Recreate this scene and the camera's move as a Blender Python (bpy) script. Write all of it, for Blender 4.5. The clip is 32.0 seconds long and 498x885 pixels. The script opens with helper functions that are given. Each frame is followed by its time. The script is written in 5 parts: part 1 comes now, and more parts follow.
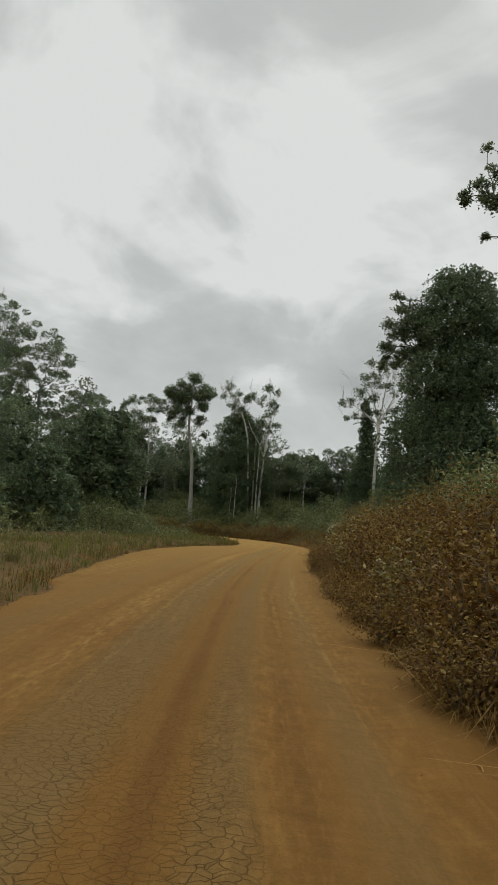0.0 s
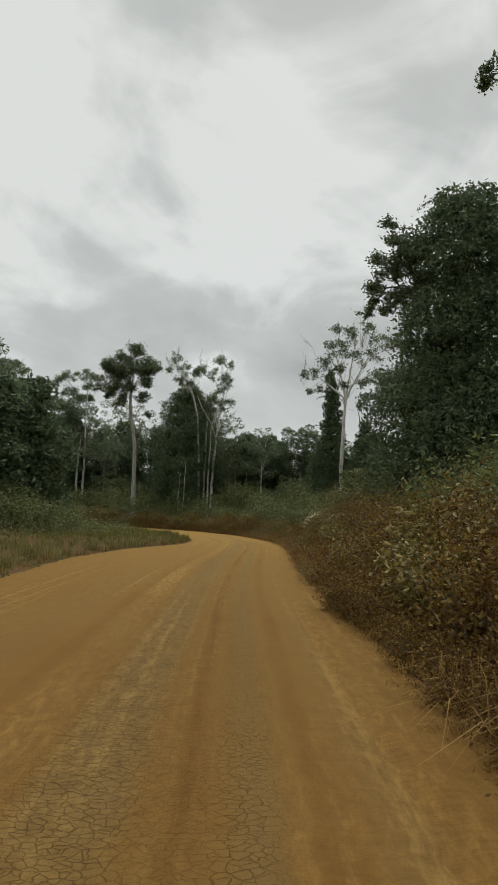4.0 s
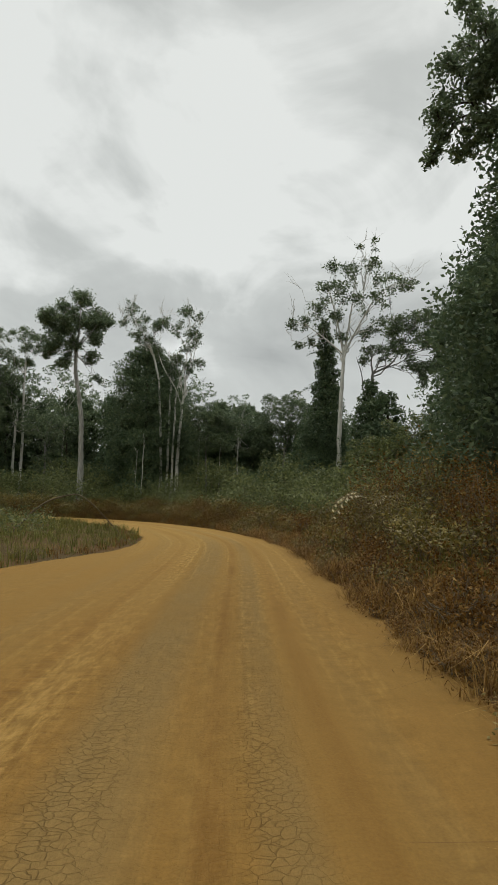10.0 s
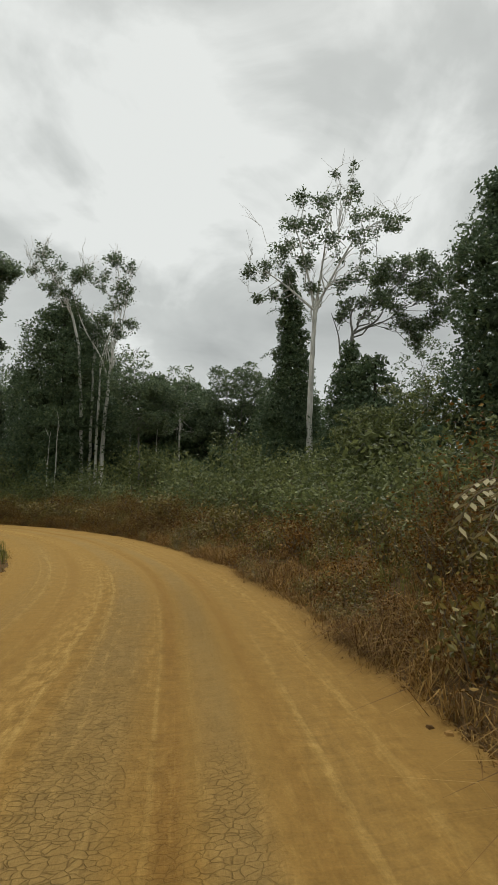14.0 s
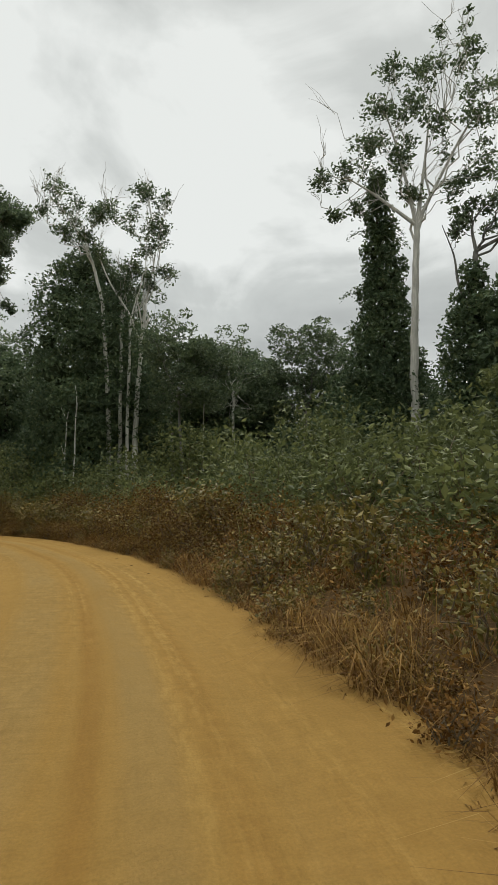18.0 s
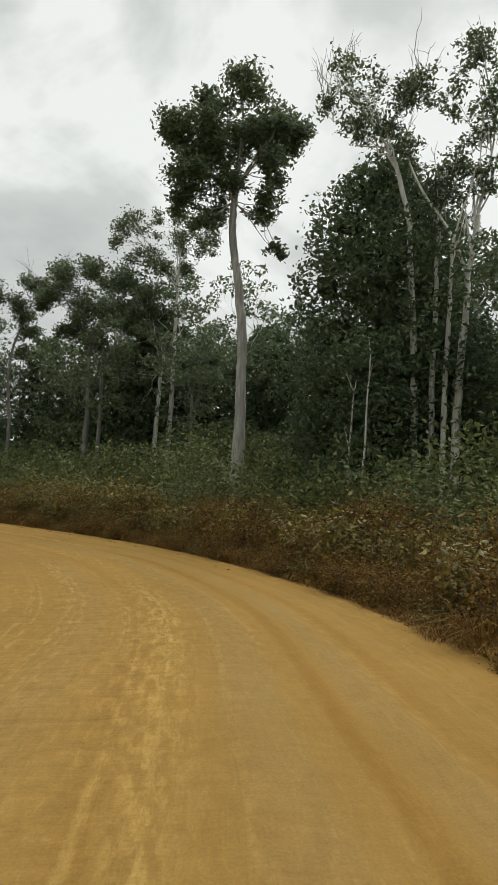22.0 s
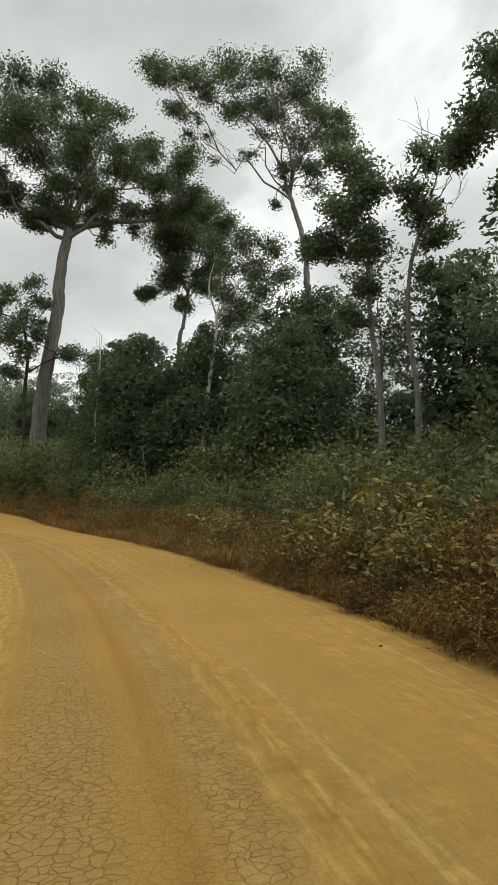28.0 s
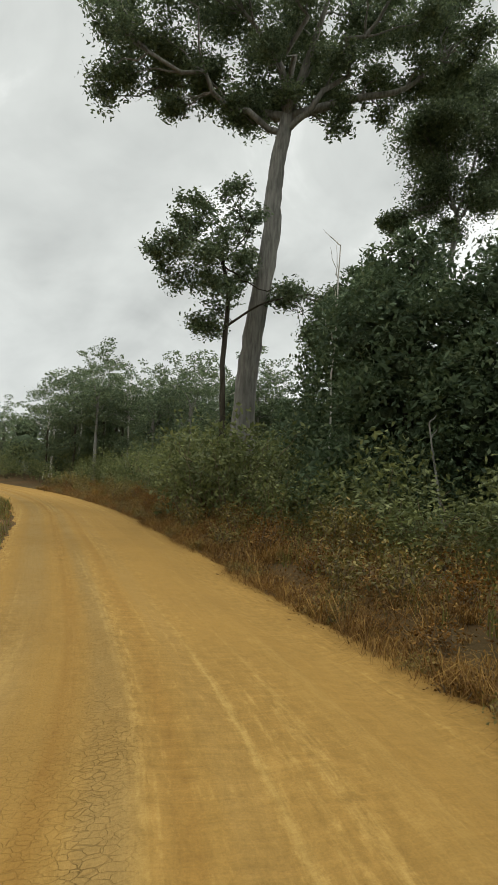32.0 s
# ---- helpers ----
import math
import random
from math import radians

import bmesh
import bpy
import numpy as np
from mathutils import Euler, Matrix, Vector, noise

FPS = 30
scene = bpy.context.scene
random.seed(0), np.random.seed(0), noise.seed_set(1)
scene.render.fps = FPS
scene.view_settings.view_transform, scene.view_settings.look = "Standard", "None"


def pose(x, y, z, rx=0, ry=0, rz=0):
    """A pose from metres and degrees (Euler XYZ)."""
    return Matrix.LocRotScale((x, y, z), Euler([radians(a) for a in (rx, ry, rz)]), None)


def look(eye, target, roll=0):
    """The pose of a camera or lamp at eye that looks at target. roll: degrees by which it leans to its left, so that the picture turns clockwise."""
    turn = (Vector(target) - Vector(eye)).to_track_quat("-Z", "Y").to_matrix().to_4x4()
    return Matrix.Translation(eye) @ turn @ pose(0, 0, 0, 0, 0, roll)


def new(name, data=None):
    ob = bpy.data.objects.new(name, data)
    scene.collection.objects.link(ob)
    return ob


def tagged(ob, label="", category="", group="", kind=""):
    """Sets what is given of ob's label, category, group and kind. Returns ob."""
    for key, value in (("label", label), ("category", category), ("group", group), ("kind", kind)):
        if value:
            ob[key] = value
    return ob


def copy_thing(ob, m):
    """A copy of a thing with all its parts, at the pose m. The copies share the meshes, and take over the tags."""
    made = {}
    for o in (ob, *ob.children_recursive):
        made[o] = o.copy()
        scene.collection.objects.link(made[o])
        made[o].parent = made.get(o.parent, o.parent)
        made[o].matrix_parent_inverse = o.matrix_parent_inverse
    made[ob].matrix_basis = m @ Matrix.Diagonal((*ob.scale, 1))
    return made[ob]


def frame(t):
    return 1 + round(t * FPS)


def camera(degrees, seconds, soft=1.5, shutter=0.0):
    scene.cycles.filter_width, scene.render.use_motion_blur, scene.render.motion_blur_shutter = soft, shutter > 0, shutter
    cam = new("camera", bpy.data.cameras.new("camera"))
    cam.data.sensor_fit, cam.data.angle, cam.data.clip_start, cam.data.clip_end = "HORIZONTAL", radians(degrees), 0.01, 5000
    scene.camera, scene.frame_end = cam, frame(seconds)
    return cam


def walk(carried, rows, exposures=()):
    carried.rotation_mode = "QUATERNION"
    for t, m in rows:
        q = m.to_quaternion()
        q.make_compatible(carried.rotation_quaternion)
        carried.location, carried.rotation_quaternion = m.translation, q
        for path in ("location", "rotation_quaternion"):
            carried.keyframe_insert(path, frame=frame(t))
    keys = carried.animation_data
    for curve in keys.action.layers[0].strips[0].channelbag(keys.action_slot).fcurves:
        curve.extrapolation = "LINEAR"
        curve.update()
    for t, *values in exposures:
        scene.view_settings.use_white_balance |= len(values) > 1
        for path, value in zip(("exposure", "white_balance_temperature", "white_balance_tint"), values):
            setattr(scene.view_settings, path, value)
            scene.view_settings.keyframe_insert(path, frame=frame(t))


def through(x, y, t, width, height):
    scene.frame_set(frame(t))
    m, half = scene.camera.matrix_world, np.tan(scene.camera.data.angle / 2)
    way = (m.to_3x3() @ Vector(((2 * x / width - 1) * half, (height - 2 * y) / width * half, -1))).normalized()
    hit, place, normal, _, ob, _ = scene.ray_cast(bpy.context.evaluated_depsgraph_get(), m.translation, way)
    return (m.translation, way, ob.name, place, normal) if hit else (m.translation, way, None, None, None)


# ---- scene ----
cam = camera(45.0, 32.0, 1.5)
PATH = [
    (0, (-0.141, 2.866, 1.71), (-0.172, 4.846, 1.989), 3.7),
    (0.5, (-0.23, 4.141, 1.766), (-0.241, 6.121, 2.047), 3.6),
    (1, (-0.312, 5.579, 1.833), (-0.3, 7.559, 2.112), 3.4),
    (1.5, (-0.387, 7.07, 1.875), (-0.348, 9.052, 2.144), 3.6),
    (2, (-0.454, 8.573, 1.919), (-0.39, 10.555, 2.179), 3.3),
    (2.5, (-0.515, 10.079, 1.95), (-0.426, 12.06, 2.206), 2.9),
    (3, (-0.551, 11.574, 1.995), (-0.443, 13.555, 2.251), 2.6),
    (3.5, (-0.562, 13.17, 2.049), (-0.438, 15.151, 2.297), 2.4),
    (4, (-0.545, 14.649, 2.081), (-0.403, 16.629, 2.325), 2.2),
    (4.5, (-0.503, 15.714, 2.095), (-0.342, 17.692, 2.343), 2.4),
    (6.5, (-0.08, 21.025, 2.0), (0.096, 23.003, 2.237), 1.2),
    (7, (-0.039, 22.607, 1.951), (0.138, 24.586, 2.183), 1.1),
    (7.5, (-0.057, 24.154, 1.946), (0.129, 26.132, 2.177), 1.3),
    (8, (-0.084, 25.804, 1.967), (0.117, 27.782, 2.19), 1.8),
    (8.5, (-0.056, 27.154, 1.947), (0.155, 29.13, 2.17), 1.5),
    (9, (0.005, 28.572, 1.962), (0.222, 30.549, 2.178), 1.3),
    (9.5, (0.065, 30.047, 2.011), (0.292, 32.022, 2.223), 1.4),
    (10, (0.145, 31.752, 2.01), (0.392, 33.727, 2.212), 1.5),
    (10.5, (0.233, 33.218, 2.048), (0.499, 35.19, 2.254), 1.6),
    (11, (0.326, 34.948, 2.068), (0.614, 36.916, 2.269), 1.7),
    (11.5, (0.413, 36.815, 2.029), (0.729, 38.78, 2.231), 1.8),
    (12, (0.553, 38.592, 2.068), (0.895, 40.553, 2.262), 1.7),
    (12.5, (0.706, 40.261, 2.147), (1.08, 42.217, 2.336), 1.8),
    (13, (0.955, 42.328, 2.189), (1.365, 44.276, 2.385), 1.5),
    (13.5, (1.261, 44.39, 2.232), (1.692, 46.333, 2.425), 1.3),
    (15.5, (2.71, 51.895, 1.941), (3.16, 53.836, 2.119), -0.1),
    (16, (2.941, 53.621, 1.917), (3.396, 55.56, 2.099), 0.3),
    (16.5, (3.141, 55.417, 1.897), (3.585, 57.36, 2.068), 0.4),
    (17, (3.273, 57.032, 1.941), (3.669, 58.984, 2.124), -0.3),
    (17.5, (3.293, 58.772, 2.014), (3.632, 60.736, 2.189), -0.0),
    (18, (3.301, 60.602, 1.949), (3.56, 62.577, 2.13), -0.3),
    (18.5, (3.223, 62.481, 1.858), (3.398, 64.465, 2.038), 1.0),
    (19, (3.014, 64.905, 1.733), (3.108, 66.895, 1.905), 1.1),
    (19.5, (2.709, 67.021, 1.717), (2.727, 69.014, 1.879), 1.4),
    (20, (2.327, 68.7, 1.725), (2.249, 70.692, 1.888), 1.8),
    (20.5, (1.693, 70.648, 1.797), (1.514, 72.634, 1.949), 2.5),
    (21, (1.035, 72.456, 1.917), (0.734, 74.425, 2.094), 3.2),
    (21.5, (0.144, 74.638, 1.998), (-0.296, 76.582, 2.166), 3.4),
    (22, (-0.601, 76.573, 1.894), (-1.177, 78.477, 2.097), 3.9),
    (22.5, (-1.407, 78.437, 1.854), (-2.112, 80.297, 2.062), 4.1),
    (23, (-2.622, 80.601, 1.915), (-3.43, 82.418, 2.134), 5.3),
    (23.5, (-4.001, 82.606, 2.026), (-4.911, 84.372, 2.253), 6.0),
    (24, (-5.384, 84.337, 2.071), (-6.406, 86.038, 2.319), 4.4),
    (24.5, (-6.746, 85.896, 2.082), (-7.842, 87.548, 2.341), 5.4),
    (25, (-8.462, 87.737, 2.094), (-9.64, 89.331, 2.363), 5.8),
    (25.5, (-10.224, 89.537, 2.15), (-11.47, 91.075, 2.439), 5.7),
    (27.5, (-15.749, 94.791, 2.173), (-17.258, 96.09, 2.365), 2.0),
    (28, (-18.042, 96.238, 2.079), (-19.617, 97.457, 2.265), 1.4),
    (28.5, (-20.383, 97.582, 2.047), (-22.025, 98.709, 2.233), 1.4),
    (29, (-22.862, 98.821, 2.032), (-24.569, 99.846, 2.218), 1.6),
    (29.5, (-25.435, 99.918, 1.99), (-27.185, 100.867, 2.18), 1.8),
    (30, (-27.981, 100.879, 1.952), (-29.771, 101.749, 2.154), 2.2),
    (30.5, (-30.639, 101.832, 1.882), (-32.459, 102.633, 2.097), 2.3),
    (31, (-33.22, 102.665, 1.823), (-35.063, 103.406, 2.055), 2.8),
    (31.5, (-35.935, 103.44, 1.955), (-37.81, 104.103, 2.169), 3.2),
    (32, (-38.821, 104.156, 2.18), (-40.718, 104.754, 2.391), 3.2),
]
walk(cam, [(t, look(eye, target, roll)) for t, eye, target, roll in PATH], exposures=[(0.0, -0.12), (10.0, 0.0), (20.0, 0.14), (22.5, 0.2), (25.5, 0.14), (28.8, 0.44), (30.3, 0.48), (31.0, 0.4), (32.0, 0.42)])

# ---- sky and sun: a bright overcast ----
SUN_ELEV, SUN_AZ = radians(58), radians(25)
world = bpy.data.worlds.new("overcast_sky")
scene.world = world
world.use_nodes = True
wt = world.node_tree
wt.nodes.clear()


def wnode(kind, **sets):
    n = wt.nodes.new(kind)
    for k, v in sets.items():
        if k == "operation":
            n.operation = v
        else:
            n.inputs[k].default_value = v
    return n


w_out, w_bg = wnode("ShaderNodeOutputWorld"), wnode("ShaderNodeBackground")
wt.links.new(w_bg.outputs[0], w_out.inputs[0])
w_sky = wt.nodes.new("ShaderNodeTexSky")
w_sky.sky_type, w_sky.sun_disc = "NISHITA", False
w_sky.sun_elevation, w_sky.sun_rotation = SUN_ELEV, SUN_AZ
w_skyscale = wnode("ShaderNodeVectorMath", operation="SCALE")
w_skyscale.inputs["Scale"].default_value = 0.1
wt.links.new(w_sky.outputs[0], w_skyscale.inputs[0])
w_geo = wt.nodes.new("ShaderNodeTexCoord")
w_sep = wt.nodes.new("ShaderNodeSeparateXYZ")
wt.links.new(w_geo.outputs["Generated"], w_sep.inputs[0])
# the cloud sheet lies flat overhead: directions are laid onto a level plane
w_den = wnode("ShaderNodeMath", operation="MAXIMUM")
w_den.inputs[1].default_value = 0.02
wt.links.new(w_sep.outputs["Z"], w_den.inputs[0])
w_add = wnode("ShaderNodeMath", operation="ADD")
w_add.inputs[1].default_value = 0.42
wt.links.new(w_den.outputs[0], w_add.inputs[0])
w_px, w_py = wnode("ShaderNodeMath", operation="DIVIDE"), wnode("ShaderNodeMath", operation="DIVIDE")
for n, ax in ((w_px, "X"), (w_py, "Y")):
    wt.links.new(w_sep.outputs[ax], n.inputs[0])
    wt.links.new(w_add.outputs[0], n.inputs[1])
w_flat = wt.nodes.new("ShaderNodeCombineXYZ")
wt.links.new(w_px.outputs[0], w_flat.inputs[0])
wt.links.new(w_py.outputs[0], w_flat.inputs[1])
w_flat.inputs[2].default_value = 3.7
w_big = wnode("ShaderNodeTexNoise", Scale=1.5, Detail=6.0, Roughness=0.5, Distortion=0.6)
w_small = wnode("ShaderNodeTexNoise", Scale=3.6, Detail=9.0, Roughness=0.55, Distortion=0.5)
for n in (w_big, w_small):
    wt.links.new(w_flat.outputs[0], n.inputs["Vector"])
w_mul = wnode("ShaderNodeMath", operation="MULTIPLY_ADD")
w_mul.inputs[1].default_value = 0.45
wt.links.new(w_small.outputs["Fac"], w_mul.inputs[0])
wt.links.new(w_big.outputs["Fac"], w_mul.inputs[2])
w_ramp = wt.nodes.new("ShaderNodeValToRGB")
for pos, col in ((0.63, (0.33, 0.345, 0.325, 1)), (0.83, (0.79, 0.81, 0.775, 1))):
    e = w_ramp.color_ramp.elements[0 if pos < 0.5 else 1]
    e.position, e.color = pos, col
e = w_ramp.color_ramp.elements.new(0.735)
e.color = (0.57, 0.59, 0.56, 1)
wt.links.new(w_mul.outputs[0], w_ramp.inputs[0])
w_mix = wt.nodes.new("ShaderNodeMix")
w_mix.data_type = "RGBA"
w_mix.inputs["Factor"].default_value = 0.93
wt.links.new(w_skyscale.outputs[0], w_mix.inputs["A"])
w_low = wt.nodes.new("ShaderNodeValToRGB")
w_low.color_ramp.elements[0].position, w_low.color_ramp.elements[0].color = 0.05, (0.75, 0.75, 0.75, 1)
w_low.color_ramp.elements[1].position, w_low.color_ramp.elements[1].color = 0.32, (0, 0, 0, 1)
wt.links.new(w_sep.outputs["Z"], w_low.inputs[0])
w_haze = wt.nodes.new("ShaderNodeMix")
w_haze.data_type = "RGBA"
w_haze.inputs["B"].default_value = (0.66, 0.68, 0.655, 1)
wt.links.new(w_low.outputs[0], w_haze.inputs["Factor"])
wt.links.new(w_ramp.outputs[0], w_haze.inputs["A"])
wt.links.new(w_haze.outputs["Result"], w_mix.inputs["B"])
# an overcast sky is brightest overhead
w_top = wt.nodes.new("ShaderNodeMapRange")
w_top.interpolation_type = "SMOOTHSTEP"
w_top.inputs["From Min"].default_value, w_top.inputs["From Max"].default_value = 0.70, 1.0
w_top.inputs["To Min"].default_value, w_top.inputs["To Max"].default_value = 1.0, 2.5
wt.links.new(w_sep.outputs["Z"], w_top.inputs["Value"])
w_zenith = wnode("ShaderNodeVectorMath", operation="SCALE")
wt.links.new(w_mix.outputs["Result"], w_zenith.inputs[0])
wt.links.new(w_top.outputs["Result"], w_zenith.inputs["Scale"])
wt.links.new(w_zenith.outputs[0], w_bg.inputs["Color"])
w_bg.inputs["Strength"].default_value = 1.0

sun = new("sun", bpy.data.lights.new("sun", "SUN"))
sun.data.energy, sun.data.angle, sun.data.color = 1.1, radians(25), (1.0, 0.97, 0.92)
sun_way = Vector((math.sin(SUN_AZ) * math.cos(SUN_ELEV), math.cos(SUN_AZ) * math.cos(SUN_ELEV), math.sin(SUN_ELEV)))
sun.matrix_world = look(sun_way * 200, (0, 0, 0))


# ---- materials ----
def material(name, rough=0.8, spec=0.2):
    m = bpy.data.materials.new(name)
    m.use_nodes = True
    nt = m.node_tree
    b = nt.nodes["Principled BSDF"]
    b.inputs["Roughness"].default_value = rough
    b.inputs["Specular IOR Level"].default_value = spec
    return m, nt, b


def ramp(nt, fac, stops):
    r = nt.nodes.new("ShaderNodeValToRGB")
    els = r.color_ramp.elements
    while len(els) < len(stops):
        els.new(0.5)
    for e, (pos, col) in zip(els, stops):
        e.position, e.color = pos, (*col, 1)
    nt.links.new(fac, r.inputs[0])
    return r.outputs[0]


def noise_tex(nt, vec, scale, detail=4, rough=0.55, distort=0.0):
    n = nt.nodes.new("ShaderNodeTexNoise")
    n.inputs["Scale"].default_value, n.inputs["Detail"].default_value = scale, detail
    n.inputs["Roughness"].default_value, n.inputs["Distortion"].default_value = rough, distort
    if vec is not None:
        nt.links.new(vec, n.inputs["Vector"])
    return n.outputs["Fac"]


def mapped(nt, vec, scale, loc=(0, 0, 0)):
    n = nt.nodes.new("ShaderNodeMapping")
    n.inputs["Scale"].default_value, n.inputs["Location"].default_value = scale, loc
    nt.links.new(vec, n.inputs["Vector"])
    return n.outputs[0]


def mixed(nt, fac, a, b, blend="MIX"):
    n = nt.nodes.new("ShaderNodeMix")
    n.data_type, n.blend_type = "RGBA", blend
    for value, slot in ((fac, n.inputs["Factor"]), (a, n.inputs["A"]), (b, n.inputs["B"])):
        if isinstance(value, (int, float)):
            slot.default_value = value
        elif isinstance(value, tuple):
            slot.default_value = (*value, 1)
        else:
            nt.links.new(value, slot)
    return n.outputs["Result"]


def maths(nt, op, a, b=0.0, clamp=False):
    n = nt.nodes.new("ShaderNodeMath")
    n.operation, n.use_clamp = op, clamp
    for value, slot in ((a, n.inputs[0]), (b, n.inputs[1])):
        if isinstance(value, (int, float)):
            slot.default_value = value
        else:
            nt.links.new(value, slot)
    return n.outputs[0]


def bump(nt, b, height, strength, distance):
    n = nt.nodes.new("ShaderNodeBump")
    n.inputs["Strength"].default_value, n.inputs["Distance"].default_value = strength, distance
    nt.links.new(height, n.inputs["Height"])
    nt.links.new(n.outputs[0], b.inputs["Normal"])


def leaf_material(name, stops, through=0.25, rough=0.5, gloss=0.25):
    """Leaves: a tint of its own for each leaf, patches of lighter and darker growth, some light through the blade."""
    m, nt, b = material(name, rough, gloss)
    geo = nt.nodes.new("ShaderNodeNewGeometry")
    tint = ramp(nt, geo.outputs["Random Per Island"], stops)
    patch = noise_tex(nt, geo.outputs["Position"], 0.45, 3)
    col = mixed(nt, ramp(nt, patch, [(0.3, (0, 0, 0)), (0.7, (1, 1, 1))]), tint, mixed(nt, 1.0, tint, (1.35, 1.3, 1.1), "MULTIPLY"))
    nt.links.new(col, b.inputs["Base Color"])
    tr = nt.nodes.new("ShaderNodeBsdfTranslucent")
    nt.links.new(col, tr.inputs["Color"])
    mx = nt.nodes.new("ShaderNodeMixShader")
    mx.inputs[0].default_value = through
    nt.links.new(b.outputs[0], mx.inputs[1])
    nt.links.new(tr.outputs[0], mx.inputs[2])
    nt.links.new(mx.outputs[0], nt.nodes["Material Output"].inputs["Surface"])
    return m


M_LEAF = leaf_material("forest_leaf", [(0.0, (0.080, 0.108, 0.068)), (0.6, (0.124, 0.168, 0.096)), (1.0, (0.190, 0.238, 0.135))], 0.34, 0.55, 0.25)
M_DARK = leaf_material("vine_leaf", [(0.0, (0.069, 0.103, 0.062)), (0.7, (0.112, 0.160, 0.089)), (1.0, (0.170, 0.214, 0.120))], 0.3, 0.55, 0.22)
M_SHRUB = leaf_material("shrub_leaf", [(0.0, (0.082, 0.100, 0.042)), (0.6, (0.142, 0.168, 0.066)), (1.0, (0.240, 0.264, 0.108))], 0.36, 0.5, 0.3)
M_OLIVE = leaf_material("olive_leaf", [(0.0, (0.080, 0.074, 0.020)), (0.55, (0.165, 0.136, 0.034)), (1.0, (0.310, 0.245, 0.075))], 0.25, 0.5, 0.4)
M_BROAD = leaf_material("broad_weed_leaf", [(0.0, (0.055, 0.028, 0.008)), (0.35, (0.115, 0.060, 0.016)), (0.7, (0.180, 0.118, 0.029)), (1.0, (0.285, 0.205, 0.066))], 0.25, 0.6, 0.15)
M_DRY = leaf_material("dry_leaf", [(0.0, (0.064, 0.032, 0.010)), (0.5, (0.145, 0.074, 0.020)), (0.86, (0.240, 0.130, 0.036)), (1.0, (0.360, 0.235, 0.085))], 0.25, 0.7, 0.1)
M_GRASS = leaf_material("dry_grass", [(0.0, (0.092, 0.048, 0.016)), (0.5, (0.190, 0.108, 0.032)), (1.0, (0.360, 0.235, 0.080))], 0.28, 0.65, 0.12)
M_GREEN = leaf_material("green_grass", [(0.0, (0.085, 0.093, 0.024)), (0.6, (0.150, 0.158, 0.042)), (1.0, (0.240, 0.225, 0.070))], 0.3, 0.6)
M_FROND = leaf_material("withered_frond", [(0.0, (0.16, 0.13, 0.06)), (0.6, (0.34, 0.30, 0.18)), (1.0, (0.5, 0.46, 0.33))], 0.15, 0.7)


def bark_material(name, dark, light, scale=1.0, stain=0.55):
    m, nt, b = material(name, 0.85, 0.15)
    tc = nt.nodes.new("ShaderNodeTexCoord").outputs["Object"]
    streak = noise_tex(nt, mapped(nt, tc, (6 * scale, 6 * scale, 0.8 * scale)), 1.0, 6, 0.6)
    blotch = noise_tex(nt, mapped(nt, tc, (0.9, 0.9, 0.35)), 1.0, 4)
    grime = noise_tex(nt, tc, 12 * scale, 5)
    base = mixed(nt, ramp(nt, streak, [(0.35, (0, 0, 0)), (0.62, (1, 1, 1))]), dark, light)
    base = mixed(nt, ramp(nt, blotch, [(0.5, (0, 0, 0)), (0.75, (stain, stain, stain))]), base, tuple(0.55 * c for c in dark))
    nt.links.new(base, b.inputs["Base Color"])
    bump(nt, b, maths(nt, "ADD", streak, maths(nt, "MULTIPLY", grime, 0.4)), 0.6, 0.05)
    return m


M_PALE = bark_material("pale_bark", (0.50, 0.48, 0.43), (0.74, 0.72, 0.65), 1.0, 0.25)
M_ASH = bark_material("ash_grey_bark", (0.27, 0.26, 0.23), (0.46, 0.445, 0.40), 1.0, 0.4)
M_GREY = bark_material("grey_bark", (0.15, 0.145, 0.128), (0.285, 0.275, 0.245))
M_BROWN = bark_material("dark_bark", (0.035, 0.03, 0.022), (0.09, 0.078, 0.058))
M_TWIG = bark_material("dry_twig", (0.10, 0.075, 0.045), (0.25, 0.20, 0.13), 3.0)

# road: laterite clay, cracked where the wheels have packed it, with dust drifted in streaks along the way
M_ROAD, nt, b = material("laterite_road", 0.92, 0.12)
uv = nt.nodes.new("ShaderNodeUVMap").outputs[0]
streak_a = noise_tex(nt, mapped(nt, uv, (1.0, 0.012, 1.0)), 1.0, 4, 0.6, 0.08)
streak_b = noise_tex(nt, mapped(nt, uv, (5.2, 0.028, 1.0), (3.0, 9.0, 0)), 1.0, 5, 0.6, 0.12)
crumble = noise_tex(nt, mapped(nt, uv, (9.0, 2.6, 1.0)), 1.0, 6, 0.7, 0.3)
long_patch = noise_tex(nt, mapped(nt, uv, (0.7, 0.05, 1.0), (1.0, 4.0, 0)), 1.0, 4, 0.55)
cloud = noise_tex(nt, uv, 0.35, 5, 0.55)
grain = noise_tex(nt, uv, 38.0, 6, 0.65)
along = nt.nodes.new("ShaderNodeSeparateXYZ")
nt.links.new(uv, along.inputs[0])
